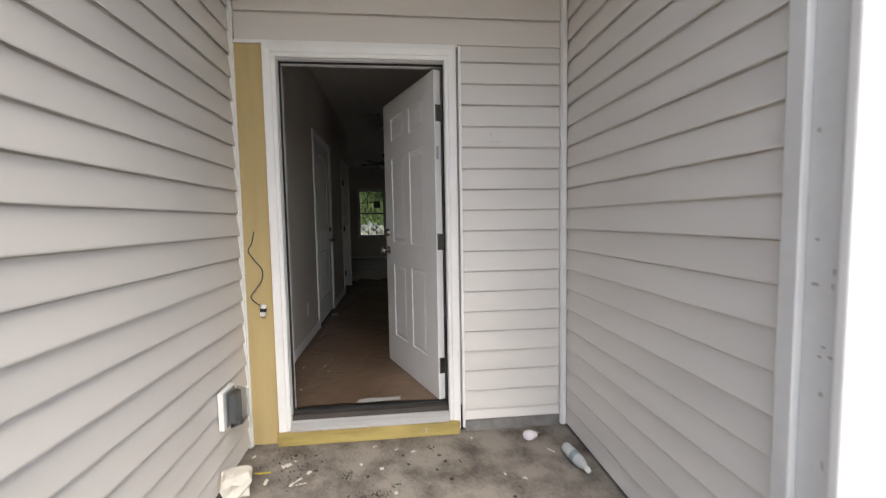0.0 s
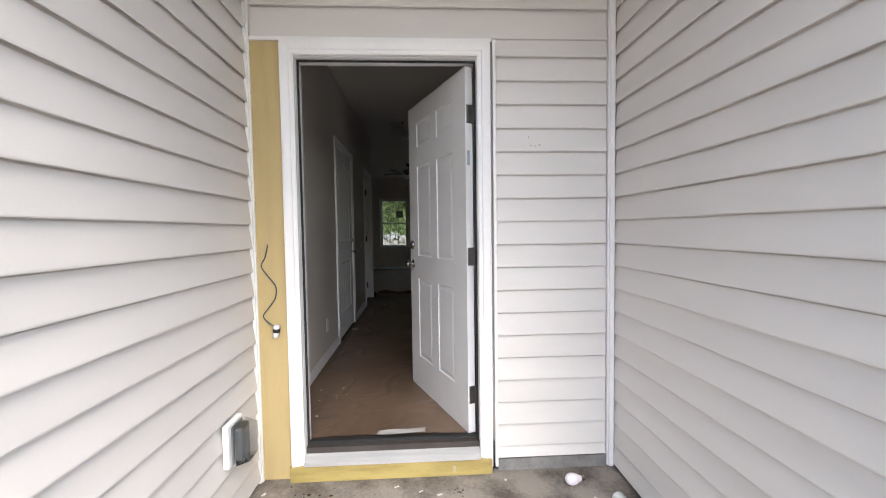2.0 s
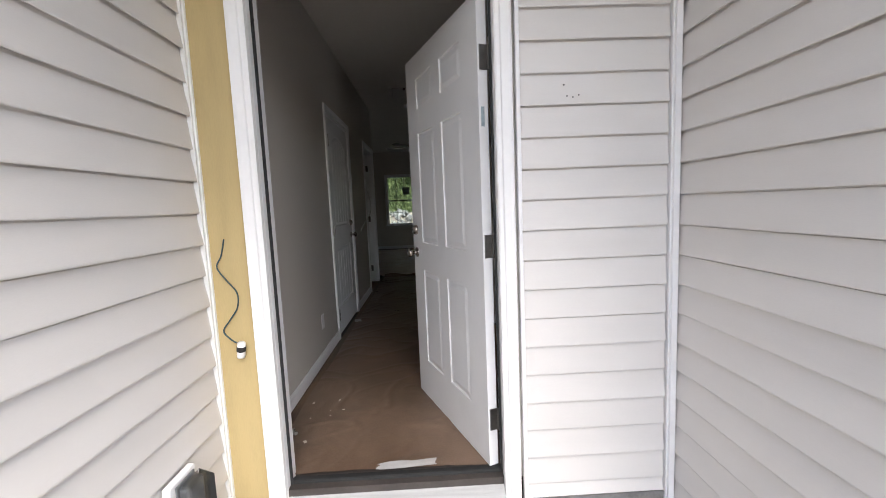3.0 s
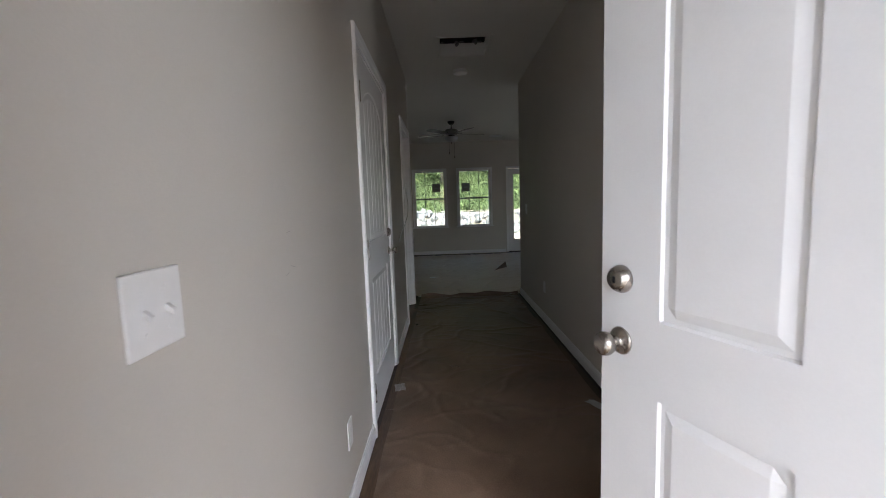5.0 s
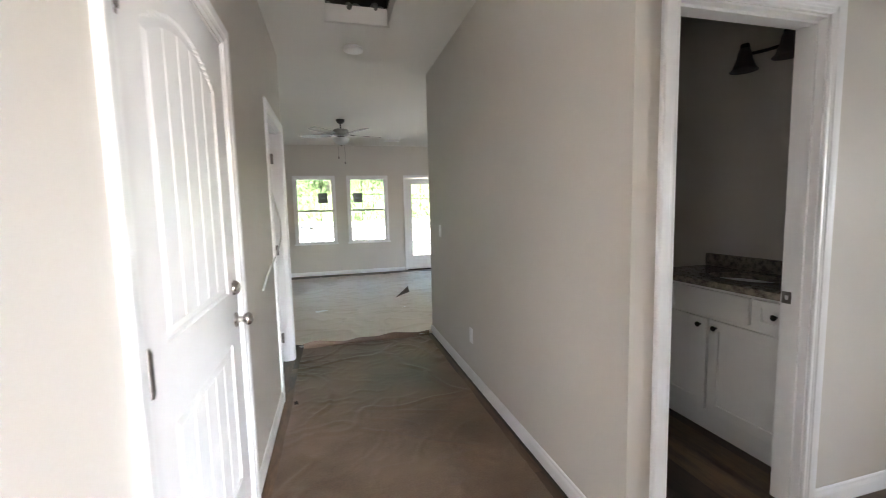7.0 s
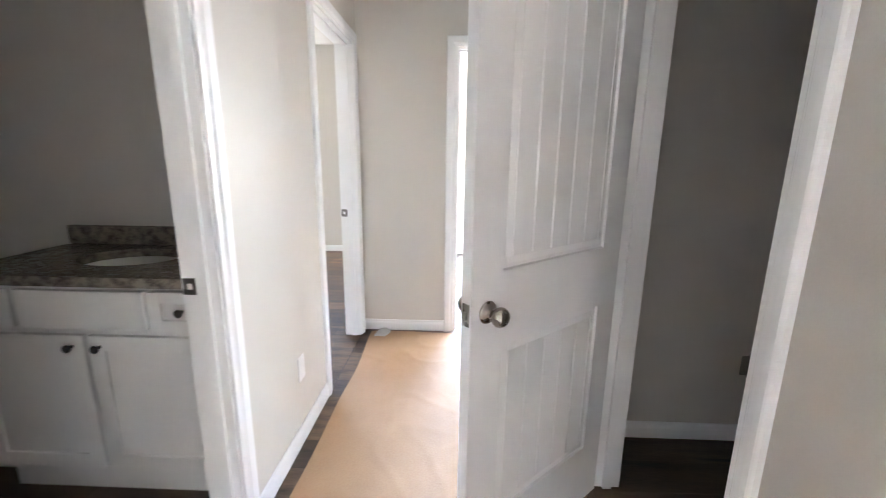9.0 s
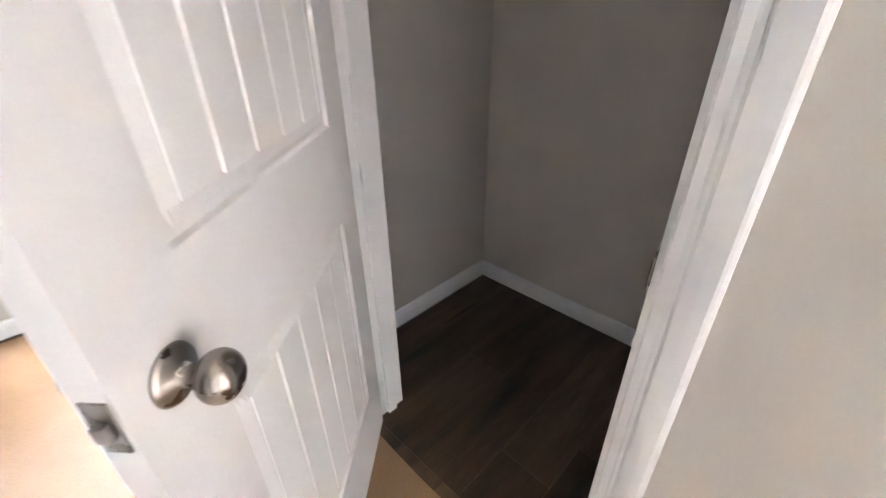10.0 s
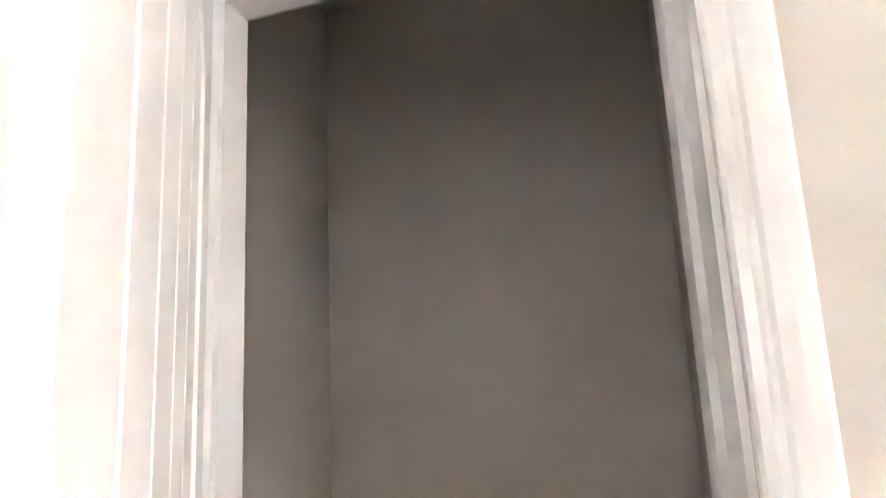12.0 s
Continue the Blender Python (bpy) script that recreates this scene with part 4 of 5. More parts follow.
for z in (0.216, 0.997, 1.777):
    bm = lathe([(0, -0.05), (0.0065, -0.05), (0.0065, 0.05), (0, 0.05)], 10, m=pose(-0.004, -0.006, z))
    add_box(bm, -0.003, 0.0, -0.004, 0.036, z - 0.05, z + 0.05)
    for k in range(4):
        lathe([(0, -0.0036), (0.004, -0.0036), (0.004, -0.002), (0, -0.002)], 8, bm, pose(0, 0.010 + 0.012 * (k % 2), z - 0.03 + 0.02 * k, 0, 90))
    part("hinge", bm, "steel", fd, "grey steel hinge with screws")
bm = box(-0.001, 0.0, 0.018, 0.034, 1.50, 1.58)
part("edge_label", bm, "label", fd, "grey printed edge label")
part("bolt_plate", box(0.905, 0.907, 0.010, 0.034, 0.87, 0.93), "nickel", fd, "latch plate")
part("bolt_plate", box(0.905, 0.907, 0.010, 0.034, 1.01, 1.07), "nickel", fd, "latch plate")
part("door_sweep", box(0.004, 0.90, 0.006, 0.038, -0.011, 0.0), "rubber", fd, "black door sweep")

# ---- hall: trim ----
WX, EX = -0.235, 1.18
casing("door_casing", pose(WX, 2.095, 0, 0, 0, 90), 0.925, 2.045)
jamb("door_jamb", pose(WX, 2.095, 0, 0, 0, 90), 0.925, 2.045, 0.115, stop=0.05)
casing("door_casing", pose(WX, 4.19, 0, 0, 0, 90), 0.80, 2.045)
jamb("door_jamb", pose(WX, 4.19, 0, 0, 0, 90), 0.80, 2.045, 0.115, stop=0.03, hinges=(1, 0.085))
casing("door_casing", pose(1.36, 2.315, 0), 0.705, 2.055)
jamb("door_jamb", pose(1.36, 2.315, 0), 0.705, 2.055, 0.115, stop=0.03, strike=(1, 0.09))
casing("door_casing", pose(3.035, 2.315, 0), 0.75, 2.045)
jamb("door_jamb", pose(3.035, 2.315, 0), 0.75, 2.045, 0.115, stop=0.03, strike=(1, 0.09))
casing("door_casing", pose(2.374, 1.03, 0, 0, 0, 180), 0.723, 2.045)
jamb("door_jamb", pose(2.374, 1.03, 0, 0, 0, 180), 0.723, 2.045, 0.115, stop=0.045, strike=(1, 0.017))
casing("door_casing", pose(3.90, 1.615, 0, 0, 0, -90), 0.75, 2.045)
jamb("door_jamb", pose(3.90, 1.615, 0, 0, 0, -90), 0.75, 2.045, 0.12, stop=0.03)
for a in ((WX, 0.10, WX, 2.03, 1, 0), (WX, 3.085, WX, 4.125, 1, 0), (EX, 2.315, EX, 5.39, -1, 0), (EX - 0.013, 2.315, 1.295, 2.315, 0, -1), (2.14, 2.315, 2.96, 2.315, 0, -1),
          (3.85, 2.315, 3.90, 2.315, 0, -1), (3.90, 1.68, 3.90, 2.302, -1, 0), (1.32, 0.10, 1.32, 1.03, -1, 0), (1.307, 1.03, 1.588, 1.03, 0, 1), (2.437, 1.03, 2.83, 1.03, 0, 1),
          (0.99, 0.10, 1.307, 0.10, 0, 1), (EX - 0.013, 5.39, 6.6, 5.39, 0, 1),
          (1.435, 0.06, 2.70, 0.06, 0, 1), (1.435, 0.073, 1.435, 0.915, 1, 0), (2.70, 0.073, 2.70, 0.915, -1, 0), (2.395, 0.915, 2.687, 0.915, 0, -1), (1.448, 0.915, 1.635, 0.915, 0, -1),
          (-2.65, 10.15, 1.70, 10.15, 0, -1), (2.76, 10.15, 6.6, 10.15, 0, -1), (-2.65, 5.12, -2.65, 10.13, 1, 0), (6.6, 2.43, 6.6, 5.27, -1, 0), (2.85, 5.275, 6.58, 5.275, 0, -1), (1.285, 4.4, 2.2, 4.4, 0, -1)):
    baseboard(*a)

# closed plank-panel door in the hall
rel, lx, lz = plank_relief(0.91, 2.02)
gd = thing("hall_door", pose(WX - 0.004, 2.102, 0.015, 0, 0, 90), "closed white arch-top plank-panel door with deadbolt", "door")
door_slab("slab", gd, 0.91, 2.02, 0.044, rel, lx, lz, "door")
add_knob(gd, 0.848, 0.0, 0.895, -1)
add_knob(gd, 0.848, 0.0, 1.03, -1, BOLT, "deadbolt")
for z in (0.2, 0.99, 1.80):
    bm = lathe([(0, -0.058), (0.006, -0.055), (0.007, -0.051), (0.0095, -0.050), (0.0095, 0.050), (0.007, 0.051), (0.006, 0.055), (0, 0.058)], 12, m=pose(-0.004, -0.010, z))
    add_box(bm, -0.003, 0.030, -0.0025, -0.0005, z - 0.05, z + 0.05)
    part("hinge", bm, "nickel", gd, "satin nickel hinge")

# closet door standing open
rel, lx, lz = plank_relief(0.715, 2.02)
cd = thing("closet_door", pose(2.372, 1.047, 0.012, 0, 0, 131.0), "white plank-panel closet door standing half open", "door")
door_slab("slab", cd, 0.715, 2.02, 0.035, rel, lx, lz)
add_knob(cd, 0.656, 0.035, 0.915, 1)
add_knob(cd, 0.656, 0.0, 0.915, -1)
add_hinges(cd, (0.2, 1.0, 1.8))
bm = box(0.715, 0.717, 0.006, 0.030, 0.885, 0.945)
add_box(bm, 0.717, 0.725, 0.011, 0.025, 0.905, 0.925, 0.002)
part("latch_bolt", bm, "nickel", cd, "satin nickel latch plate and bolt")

# laundry door, open into its room
ld = thing("laundry_door", pose(WX - 0.10, 4.985, 0.012, 0, 0, 184), "white door opened into the side room", "door")
rel, lx, lz = plank_relief(0.78, 2.02)
door_slab("slab", ld, 0.78, 2.02, 0.035, rel, lx, lz)
add_knob(ld, 0.72, 0.035, 0.915, 1)

# ---- hall: fittings ----
def switch_plate(m, gangs, name="light_switch", label="white double toggle light switch plate"):
    t = thing(name, m, label, "light switch")
    w = 0.07 + 0.046 * (gangs - 1)
    part("plate", box(-w / 2, w / 2, -0.006, 0, -0.058, 0.058, 0.0025), "plate", t)
    for g in range(gangs):
        x = (g - (gangs - 1) / 2) * 0.046
        bm = extrude_profile([(-0.0045, -0.005), (0.0045, -0.005), (0.0045, 0.005), (-0.0045, 0.005)], [lambda u, v: (x + u, -0.005, v + 0.001), lambda u, v: (x + u * 0.8, -0.017, v * 0.8 - 0.008)])
        part("toggle", bm, "plate", t)
        for z in (0.03, -0.03):
            part("screw", lathe([(0, 0), (0.003, 0), (0.003, 0.0012), (0, 0.0012)], 8, m=pose(x, -0.0058, z, 90)), "plate", t)
    return t


def outlet(m):
    t = thing("wall_outlet", m, "white duplex outlet plate low on the wall", "outlet", "hall outlets")
    part("plate", box(-0.035, 0.035, -0.006, 0, -0.058, 0.058, 0.0025), "plate", t)
    for z in (0.02, -0.02):
        part("receptacle", lathe([(0, 0), (0.0165, 0), (0.0165, 0.0015), (0, 0.0015)], 14, m=pose(0, -0.0055, z, 90)), "plate", t)
    return t


switch_plate(pose(WX, 0.521, 1.093, 0, 0, 90), 2)
switch_plate(pose(EX, 4.95, 1.14, 0, 0, -90), 1, label="white single light switch plate")
outlet(pose(WX, 1.535, 0.315, 0, 0, 90))
outlet(pose(EX, 4.07, 0.36, 0, 0, -90))
outlet(pose(2.62, 2.315, 0.36))
sd = thing("smoke_detector", pose(0.415, 4.81, TOP), "round white smoke detector on the ceiling", "smoke detector")
part("base", lathe([(0.0, 0), (0.078, 0), (0.080, -0.006), (0.072, -0.010)], 28), "plate", sd, smooth=True)
part("cover", lathe([(0.070, -0.010), (0.066, -0.014), (0.084, -0.018), (0.080, -0.030), (0.055, -0.037), (0, -0.038)], 28), "plate", sd, smooth=True)
# return-air opening
va = thing("return_air_box", pose(0, 0, TOP), "open return-air hole in the ceiling with grey insulation", "vent")
bm = bmesh.new()
for a in ((VX0 - 0.012, VX0 + 0.004, VY0 - 0.012, VY1 + 0.012), (VX1 - 0.004, VX1 + 0.012, VY0 - 0.012, VY1 + 0.012), (VX0 + 0.004, VX1 - 0.004, VY0 - 0.012, VY0 + 0.004), (VX0 + 0.004, VX1 - 0.004, VY1 - 0.004, VY1 + 0.012)):
    add_box(bm, *a, -0.004, 0.0)
part("drywall_edge", bm, "ceiling", va, "raw drywall rim")
# Added box seals out daylight, coloured near black to stand for attic shade.
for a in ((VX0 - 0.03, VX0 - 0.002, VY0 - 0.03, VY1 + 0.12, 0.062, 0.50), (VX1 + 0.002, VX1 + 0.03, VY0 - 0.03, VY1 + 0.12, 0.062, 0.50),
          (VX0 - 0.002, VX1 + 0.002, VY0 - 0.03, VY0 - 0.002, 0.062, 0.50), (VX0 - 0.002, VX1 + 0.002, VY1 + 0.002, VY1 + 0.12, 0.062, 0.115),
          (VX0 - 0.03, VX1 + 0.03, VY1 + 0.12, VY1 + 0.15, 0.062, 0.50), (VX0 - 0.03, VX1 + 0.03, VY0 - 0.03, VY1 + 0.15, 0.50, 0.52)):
    part("attic_board", box(*a), "attic", va, "unseen board boxing in the attic hole, shade in its near-black")
lin = bmesh.new()
for a in ((VX0 - 0.0018, VX0 + 0.016, VY0, VY1), (VX1 - 0.016, VX1 + 0.0018, VY0, VY1), (VX0 + 0.016, VX1 - 0.016, VY0 - 0.0018, VY0 + 0.016), (VX0 + 0.016, VX1 - 0.016, VY1 - 0.016, VY1 + 0.0018)):
    add_box(lin, *a, 0.001, 0.125)
part("drywall_liner", lin, "ceiling", va, "white drywall lining of the opening")
for k in range(7):
    bm = bmesh.new()
    bmesh.ops.create_icosphere(bm, subdivisions=3, radius=0.036)
    for v in bm.verts:
        v.co *= 1 + 0.7 * noise.noise(v.co * 26 + Vector((k, 0, 0)))
    bm.transform(pose(VX0 + 0.05 + k * 0.065, VY1 + 0.035 + 0.02 * math.sin(k * 2.1), 0.126 + 0.010 * math.sin(k * 3)))
    part("insulation_tuft", bm, "insulation", va, "loose grey insulation")
# loose white cable by the laundry door
tagged(part("loose_cable", tube([(-0.222, 4.134, 1.502), (-0.222, 4.294, 1.413), (-0.222, 4.474, 1.313), (-0.222, 4.527, 1.206), (-0.222, 4.409, 1.117), (-0.222, 4.086, 1.041), (-0.222, 3.775, 0.981), (-0.222, 3.557, 0.920)], 0.0055), "cord", smooth=True), "thin white cable hanging loosely on the wall", "cable")
# scuffs on the wall
for k, (y, z, l, r) in enumerate(((1.045, 1.17, 0.03, 5), (1.06, 1.075, 0.035, -15), (1.02, 1.06, 0.02, 12))):
    ob = tagged(part("wall_scuff", extrude_profile([(-l / 2, -0.0012), (l / 2, -0.0006), (l / 2, 0.0006), (-l / 2, 0.0012)], [lambda u, v: (0.0002, u, v), lambda u, v: (0.0008, u, v)]), "mark"), "faint grey scuff on the painted wall", "scuff", "wall scuffs")
    ob.matrix_world = pose(WX, y, z, r)

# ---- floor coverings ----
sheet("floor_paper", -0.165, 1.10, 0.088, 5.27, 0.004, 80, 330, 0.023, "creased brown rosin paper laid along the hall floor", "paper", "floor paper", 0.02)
sheet("floor_paper", 1.112, 3.84, 1.06, 2.235, 0.004, 150, 70, 0.009, "creased brown rosin paper on the side passage floor", "paper_passage", "floor paper", 0.03)
sheet("floor_paper", -2.5, 5.0, 5.345, 9.72, 0.005, 300, 240, 0.030, "dusty creased rosin paper over the living room floor, coloured paler for window glare", "paper_living", "floor paper", 0.05)
bm = extrude_profile([(0, 0.0), (-0.004, 0.042), (0.012, 0.070), (0.05, 0.056), (0.12, 0.014), (0.10, 0.010), (0.05, 0.014), (0.012, 0.003)],
                     [(lambda u, v, s=s: (-0.16 + 1.28 * s, 5.245 + 0.05 * s + u, 0.006 + v * (0.8 + 0.5 * noise.noise(Vector((s * 5, 0, 0)))))) for s in [i / 24 for i in range(25)]])
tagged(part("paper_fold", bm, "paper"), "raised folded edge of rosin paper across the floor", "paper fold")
scrap(-0.155, 2.60, 0.012, 0.07, 0.11, 10, "tape_piece", "tape", "torn grey piece of masking tape on paper", 0.004, 3)
scrap(1.06, 2.27, 0.012, 0.06, 0.16, 28, "tape_piece", "tape", "torn grey piece of masking tape on paper", 0.004, 5)
scrap(0.50, 0.10, 0.016, 0.26, 0.05, 3, "tape_strip", "tape", "strip of grey tape at the threshold", 0.003, 9)
scrap(-0.13, 0.42, 0.016, 0.05, 0.07, 30, "plastic_scrap", "clear", "small clear plastic scrap by the wall", 0.02, 21)
for k in range(7):
    scrap(rng.uniform(-0.14, 0.1), rng.uniform(0.25, 0.9), 0.016, rng.uniform(0.006, 0.02), rng.uniform(0.006, 0.03), rng.uniform(0, 180), seed=30 + k, label="tiny pale scrap on the floor paper")
scrap(-0.02, 6.75, 0.018, 0.16, 0.09, 10, "paper_scrap", "plate", "small white torn scrap on the floor paper", 0.008, 11)
scrap(1.08, 6.6, 0.018, 0.10, 0.07, 40, "paper_scrap", "plate", "small white torn scrap on the floor paper", 0.008, 12)
scrap(1.07, 5.31, 0.03, 0.14, 0.05, 15, "tape_piece", "tape", "torn grey piece of masking tape on paper", 0.008, 13)
scrap(-0.14, 5.27, 0.03, 0.12, 0.06, 5, "tape_piece", "tape", "torn grey piece of masking tape on paper", 0.008, 14)
scrap(3.80, 2.15, 0.014, 0.09, 0.16, 80, "tape_piece", "tape", "torn grey piece of masking tape on paper", 0.005, 15)
bm = bmesh.new()
p = [bm.verts.new(v) for v in ((1.05, 7.28, 0.014), (1.33, 7.62, 0.015), (1.28, 7.46, 0.15), (1.24, 7.66, 0.014))]
bm.faces.new((p[0], p[1], p[2]))
bm.faces.new((p[0], p[2], p[3]))
bmesh.ops.solidify(bm, geom=bm.faces[:], thickness=0.002)
tagged(part("torn_paper_flap", bm, "paper"), "torn brown paper flap sticking up from floor", "paper flap")

# ---- bathroom ----
vn = thing("vanity_cabinet", pose(2.20, 2.435, 0.03), "white bathroom vanity cabinet with shaker fronts", "vanity")
bm = box(0.012, 0.515, 0.0, 0.93, 0.10, 0.85)
add_box(bm, 0.07, 0.515, 0.0, 0.93, -0.03, 0.10)
part("body", bm, "cabinet", vn)


def shaker(name, y0, y1, z0, z1, knob=None):
    f = min(0.055, (z1 - z0) * 0.28)
    d = part(name, box(0.0, 0.012, y0 + f, y1 - f, z0 + f, z1 - f), "cabinet", vn)
    part("stile", box(-0.008, 0.012, y0, y0 + f, z0, z1, 0.0015), "cabinet", d)
    part("stile", box(-0.008, 0.012, y1 - f, y1, z0, z1, 0.0015), "cabinet", d)
    part("rail", box(-0.008, 0.012, y0 + f, y1 - f, z0, z0 + f, 0.0015), "cabinet", d)
    part("rail", box(-0.008, 0.012, y0 + f, y1 - f, z1 - f, z1, 0.0015), "cabinet", d)
    if knob:
        part("knob", lathe([(0, 0), (0.006, 0), (0.005, 0.012), (0.013, 0.018), (0.015, 0.024), (0.010, 0.030), (0, 0.031)], 16, m=pose(-0.008, knob[0], knob[1], 0, -90)), "bronze", d, "dark bronze knob", smooth=True)
    return d


shaker("cabinet_door", 0.025, 0.455, 0.13, 0.665, (0.415, 0.625))
shaker("cabinet_door", 0.475, 0.905, 0.13, 0.665, (0.515, 0.625))
shaker("drawer_front", 0.025, 0.215, 0.69, 0.83, (0.10, 0.765))
shaker("drawer_front", 0.715, 0.905, 0.69, 0.83, (0.81, 0.765))
part("false_front", box(-0.008, 0.012, 0.235, 0.695, 0.69, 0.83, 0.003), "cabinet", vn)
ct = thing("granite_countertop", pose(2.20, 2.434, 0.88), "mottled brown granite vanity top with dark sink", "countertop")
bm = bmesh.new()
ov = [(0.27 + 0.15 * math.cos(a), 0.475 + 0.20 * math.sin(a)) for a in [i * math.pi / 16 for i in range(32)]]
outer = []
for i in range(32):
    a = i * math.pi / 16
    c, s = math.cos(a), math.sin(a)
    k = min((0.30 if c > 0 else 0.295) / max(abs(c), 1e-6), 0.475 / max(abs(s), 1e-6))
    outer.append((min(max(0.255 + k * c, -0.025), 0.52), min(max(0.475 + k * s, 0.0), 0.95)))
for z0, z1 in ((0.0, 0.035),):
    rowsv = [[bm.verts.new((x, y, z)) for x, y in ring] for ring, z in ((outer, z0), (outer, z1), (ov, z1), (ov, z0))]
    for a, b in zip(rowsv, rowsv[1:] + rowsv[:1]):
        for i in range(32):
            bm.faces.new((a[i], a[(i + 1) % 32], b[(i + 1) % 32], b[i]))
part("slab", bm, "granite", ct)
part("sink_bowl", lathe([(1.0, 0.0), (0.95, -0.05), (0.75, -0.10), (0.3, -0.125), (0, -0.127)], 32, m=Matrix.Translation((0.27, 0.475, 0.0)) @ Matrix.Diagonal((0.152, 0.202, 1, 1))), "sink", ct, "dark oval sink bowl", smooth=True)
part("backsplash", box(0.49, 0.517, 0.0, 0.95, 0.035, 0.118, 0.002), "granite", ct)
vl = thing("vanity_light", pose(2.715, 2.85, 2.22), "dark bronze vanity light bar with bell shades", "wall lamp")
part("back_plate", box(-0.02, 0.0, -0.10, 0.10, -0.05, 0.05, 0.006), "bronze", vl)
part("bar", tube([(-0.06, -0.27, 0.02), (-0.06, -0.1, 0.0), (-0.06, 0.1, 0.0), (-0.06, 0.27, 0.02)], 0.010), "bronze", vl, smooth=True)
part("stem", tube([(-0.015, 0, 0), (-0.06, 0, 0)], 0.012), "bronze", vl)
for y in (-0.25, 0.0, 0.25):
    part("shade", lathe([(0.02, 0.05), (0.032, 0.03), (0.042, -0.02), (0.06, -0.07), (0.075, -0.085), (0.072, -0.085), (0.056, -0.066), (0.038, -0.018), (0.02, 0.04)], 20, m=pose(-0.10, y, 0)), "unlit_shade", vl, "glass bell shade coloured near black as an unlit silhouette", smooth=True)
    part("socket_cup", lathe([(0, 0.075), (0.022, 0.07), (0.026, 0.045), (0.0, 0.04)], 14, m=pose(-0.10, y, 0)), "bronze", vl)
    part("arm", tube([(-0.06, y, 0.0), (-0.08, y, 0.04), (-0.10, y, 0.06)], 0.007), "bronze", vl)

# ---- living room ----
def window(i, x0, x1, z0, z1, sticker):
    t = thing("window_%d" % i, pose(0, 10.15, 0), "white single-hung window with slim grids and a sticker", "window")
    tagged(t, kind="structure")
    w = 0.05
    bm = bmesh.new()
    add_box(bm, x0 - w, x0, -0.016, 0.0, z0, z1 + w, 0.002)
    add_box(bm, x1, x1 + w, -0.016, 0.0, z0, z1 + w, 0.002)
    add_box(bm, x0, x1, -0.016, 0.0, z1, z1 + w, 0.002)
    part("window_casing", bm, "paint", t)
    part("window_sill", box(x0 - w - 0.02, x1 + w + 0.02, -0.05, 0.06, z0 - 0.028, z0, 0.004), "paint", t)
    bm = bmesh.new()
    f = 0.028
    add_box(bm, x0, x0 + f, 0.05, 0.12, z0, z1)
    add_box(bm, x1 - f, x1, 0.05, 0.12, z0, z1)
    add_box(bm, x0 + f, x1 - f, 0.05, 0.12, z1 - f, z1)
    add_box(bm, x0 + f, x1 - f, 0.05, 0.12, z0, z0 + f)
    part("window_frame", bm, "paint", t)
    zm = (z0 + z1) / 2
    part("meeting_rail", box(x0 + f, x1 - f, 0.055, 0.10, zm - 0.018, zm + 0.018, 0.003), "paint", t)
    part("sash_lock", box((x0 + x1) / 2 - 0.03, (x0 + x1) / 2 + 0.03, 0.04, 0.055, zm + 0.012, zm + 0.03, 0.004), "plate", t)
    for a, b in ((z0 + f, zm - 0.018), (zm + 0.018, z1 - f)):
        part("pane", box(x0 + f, x1 - f, 0.080, 0.084, a, b), "glass", t, "window pane tinted to dim the daylight")
        for k in (1, 2):
            xx = x0 + f + (x1 - x0 - 2 * f) * k / 3
            part("grid_bar", box(xx - 0.008, xx + 0.008, 0.0855, 0.0925, a, b), "muntin", t)
        zz = (a + b) / 2
        part("grid_bar", box(x0 + f, x1 - f, 0.0935, 0.0995, zz - 0.008, zz + 0.008), "muntin", t)
    part("sticker", box(sticker - 0.10, sticker + 0.10, 0.0775, 0.079, 1.54, 1.75), "sticker", t, "dark square window sticker")
    part("sticker_print", box(sticker - 0.05, sticker + 0.06, 0.0765, 0.0772, 1.62, 1.66), "label", t, "pale bar of small print")
    return t


window(1, -0.54, 0.215, 0.69, 2.06, 0.0)
window(2, 0.55, 1.325, 0.69, 2.06, 0.73)
pd = thing("patio_door", pose(1.77, 10.15, 0.02), "white patio door with full gridded glass", "door")
bm = bmesh.new()
for a in ((-0.05, 0.0, 0, 2.04), (0.92, 0.97, 0, 2.04)):
    add_box(bm, a[0], a[1], -0.016, 0.0, a[2], a[3] + 0.05)
add_box(bm, 0.0, 0.92, -0.016, 0.0, 2.04, 2.09)
part("casing", bm, "paint", pd)
bm = bmesh.new()
add_box(bm, 0.0, 0.14, 0.06, 0.105, 0, 2.03)
add_box(bm, 0.78, 0.92, 0.06, 0.105, 0, 2.03)
add_box(bm, 0.14, 0.78, 0.06, 0.105, 0, 0.30)
add_box(bm, 0.14, 0.78, 0.06, 0.105, 1.90, 2.03)
part("leaf", bm, "door", pd)
part("pane", box(0.14, 0.78, 0.080, 0.084, 0.30, 1.90), "glass", pd, "door pane tinted to dim the daylight")
for k in (1, 2):
    x = 0.14 + 0.64 * k / 3
    part("grid_bar", box(x - 0.008, x + 0.008, 0.0855, 0.0925, 0.30, 1.90), "muntin", pd)
for k in (1, 2, 3, 4):
    z = 0.30 + 1.6 * k / 5
    part("grid_bar", box(0.14, 0.78, 0.0935, 0.0995, z - 0.008, z + 0.008), "muntin", pd)
part("sill", box(0.0, 0.92, -0.01, 0.12, -0.02, 0.0), "bronze", pd, "dark door sill")
add_knob(pd, 0.85, 0.06, 0.92, -1)

fan = thing("ceiling_fan", pose(0.36, 7.66, TOP), "dark nickel five-blade ceiling fan with frosted bowl light", "ceiling fan")
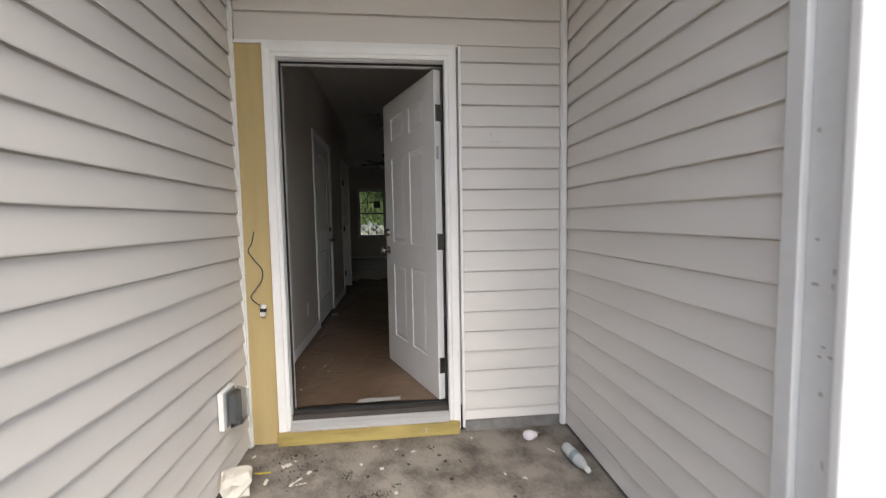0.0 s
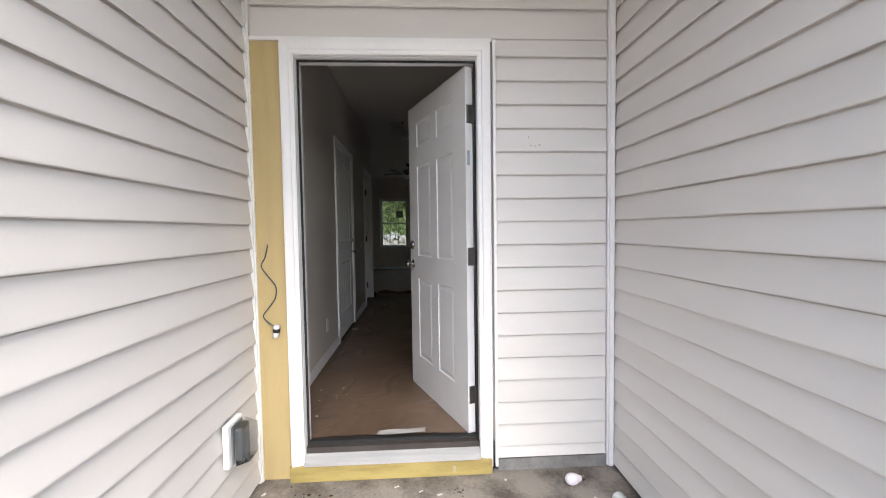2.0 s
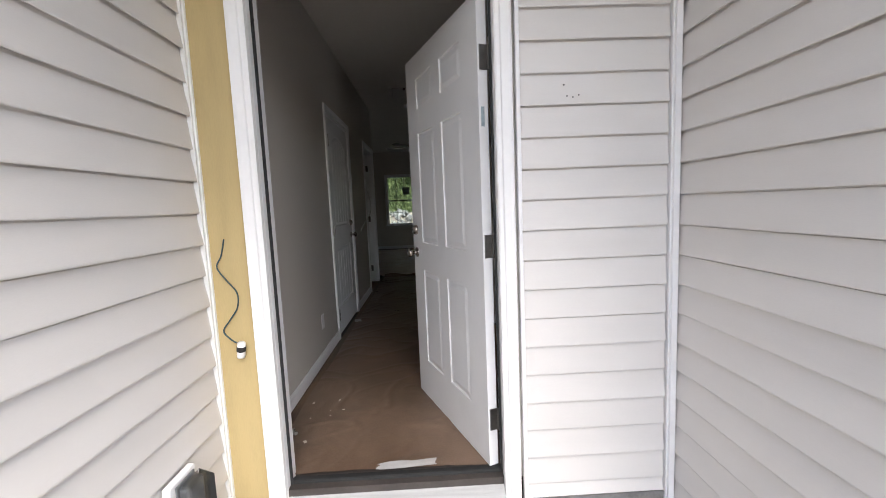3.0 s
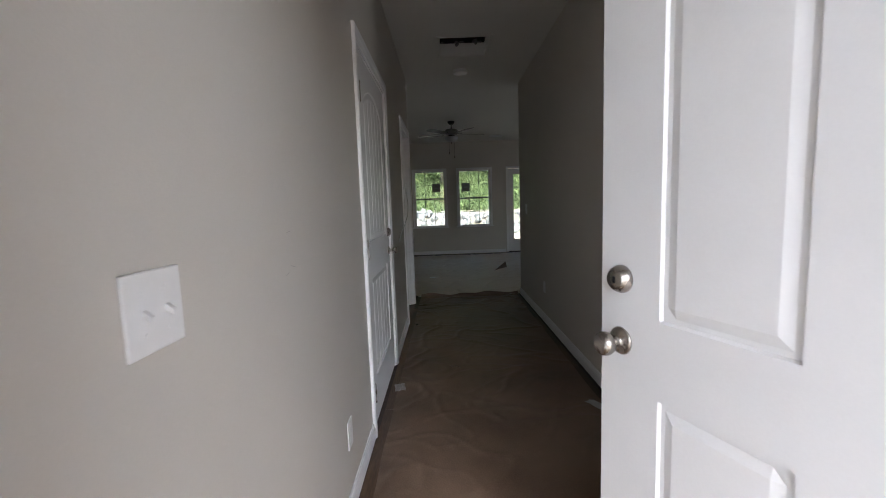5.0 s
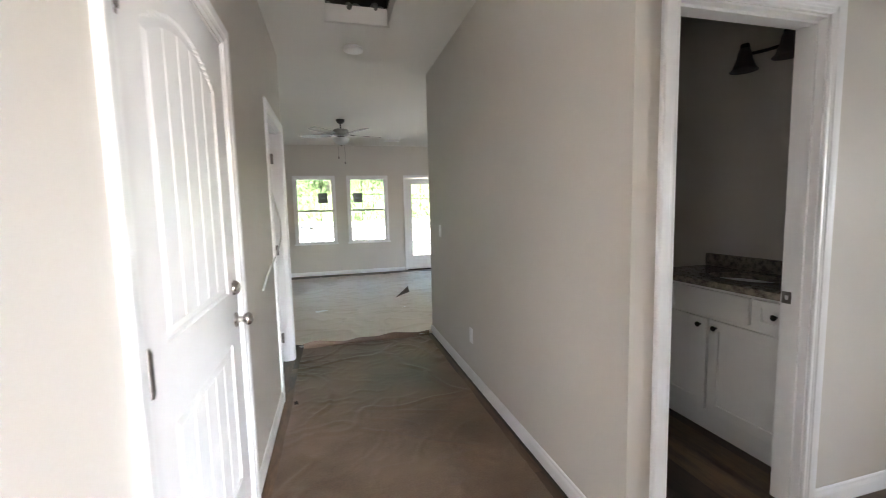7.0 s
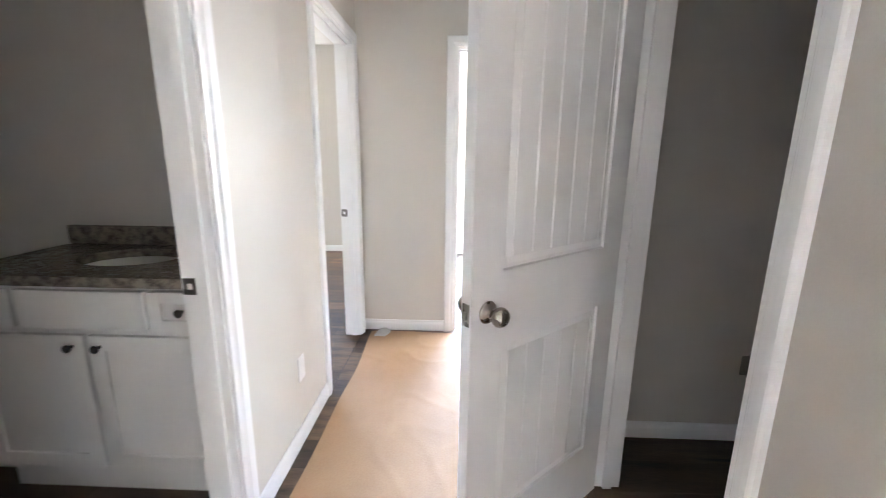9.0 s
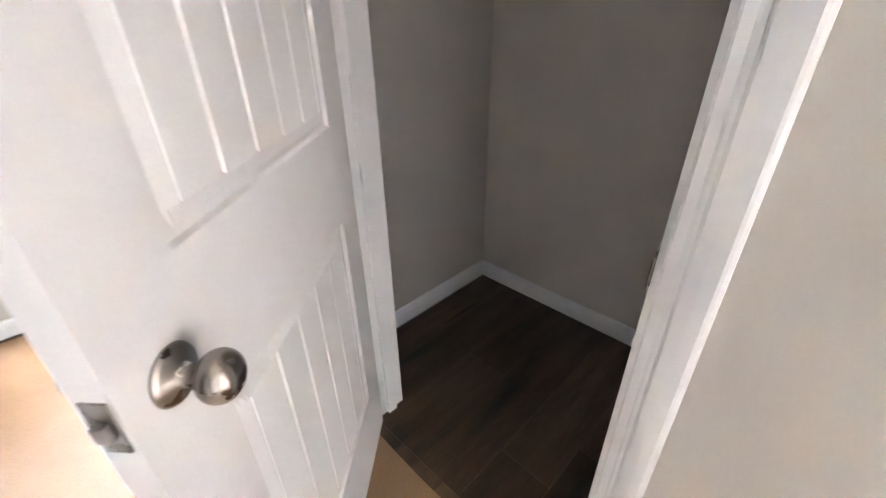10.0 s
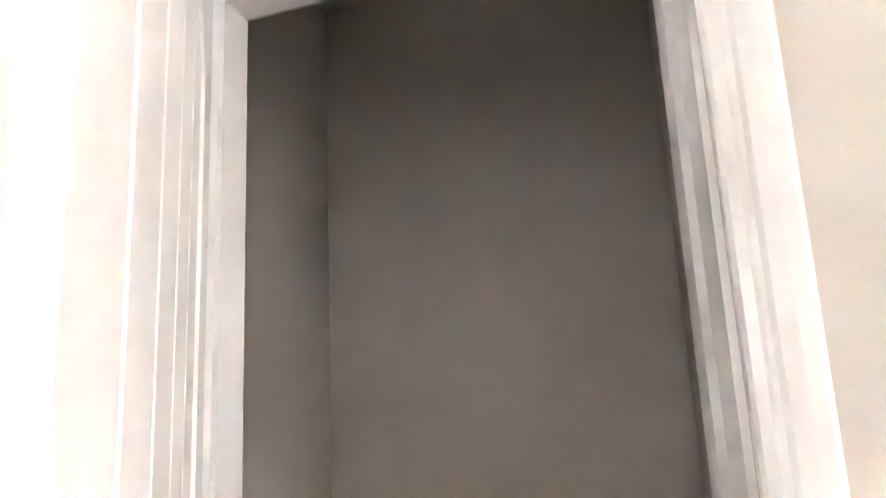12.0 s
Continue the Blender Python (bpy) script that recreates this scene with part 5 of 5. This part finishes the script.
part("canopy", lathe([(0, 0), (0.065, 0), (0.066, -0.015), (0.045, -0.05), (0.02, -0.062), (0, -0.062)], 24), "bronze", fan, smooth=True)
part("downrod", lathe([(0.011, -0.05), (0.011, -0.14), (0.02, -0.145)], 12), "bronze", fan)
part("motor", lathe([(0, -0.135), (0.05, -0.138), (0.108, -0.15), (0.122, -0.17), (0.122, -0.215), (0.10, -0.238), (0.06, -0.245), (0, -0.245)], 28), "steel", fan, smooth=True)
part("switch_cup", lathe([(0.055, -0.243), (0.062, -0.27), (0.05, -0.285), (0, -0.285)], 24), "bronze", fan, smooth=True)
part("bowl", lathe([(0.052, -0.262), (0.060, -0.272), (0.118, -0.278), (0.124, -0.288), (0.112, -0.322), (0.085, -0.352), (0.045, -0.372), (0, -0.378)], 30), "frost", fan, "frosted glass bowl shade", smooth=True)
part("finial", lathe([(0, -0.374), (0.012, -0.378), (0.010, -0.388), (0.005, -0.396), (0, -0.398)], 14), "bronze", fan, smooth=True)
for k in range(5):
    rz = 14 + 72 * k
    m = pose(0, 0, -0.225, 0, 0, rz) @ pose(0, 0, 0, 10)
    prof = [(0.17, -0.05), (0.20, -0.06), (0.55, -0.068), (0.63, -0.055), (0.65, 0.0), (0.63, 0.055), (0.55, 0.068), (0.20, 0.06), (0.17, 0.05)]
    bm = extrude_profile(prof, [lambda u, v: m @ Vector((u, v, -0.003)), lambda u, v: m @ Vector((u, v, 0.003))])
    bl = part("blade", bm, "blade", fan)
    bm = box(0.08, 0.20, -0.018, 0.018, 0.003, 0.010)
    bm.transform(m)
    part("blade_iron", bm, "bronze", bl)
for x, l in ((0.05, 0.62), (-0.045, 0.54)):
    ch = part("pull_chain", tube([(x, 0.06, -0.27), (x, 0.06, -l)], 0.0016, 6), "bronze", fan)
    part("fob", lathe([(0, -l + 0.005), (0.008, -l - 0.005), (0.009, -l - 0.03), (0, -l - 0.04)], 10, m=pose(x, 0.06, 0)), "bronze", ch)
bm = box(1.25, 1.55, 9.35, 9.50, TOP - 0.012, TOP - 0.001, 0.002)
for k in range(6):
    add_box(bm, 1.265, 1.535, 9.362 + k * 0.022, 9.370 + k * 0.022, TOP - 0.016, TOP - 0.012)
tagged(part("ceiling_register", bm, "plate"), "white slatted ceiling air register", "register")

# ---- vinyl planks ----
fl = bpy.data.objects["floor"]


def planks(x0, x1, y0, y1, seed):
    """Vinyl boards along y, cut to the room, with staggered ends."""
    r = random.Random(seed)
    w, l, g = 0.18, 1.22, 0.0004
    x = x0
    while x < x1 - 0.005:
        xe = min(x + w, x1)
        y = y0 - r.uniform(0.1, 1.1)
        while y < y1:
            a, b = max(y, y0), min(y + l, y1)
            if b - a > 0.01:
                part("plank", box(x + g, xe - g, a + g, b - g, -0.0035, 0.0), "plank", fl)
            y += l
        x += w


planks(-0.22, 1.15, 0.12, 5.45, 1)
planks(1.15, 3.89, 1.03, 2.31, 2)
planks(1.45, 2.69, 0.075, 1.03, 3)
planks(1.30, 2.72, 2.315, 4.38, 4)
planks(2.86, 6.58, 2.315, 4.6, 5)
planks(-1.6, -0.22, 3.42, 4.98, 6)
planks(-2.6, 4.0, 9.3, 10.13, 7)
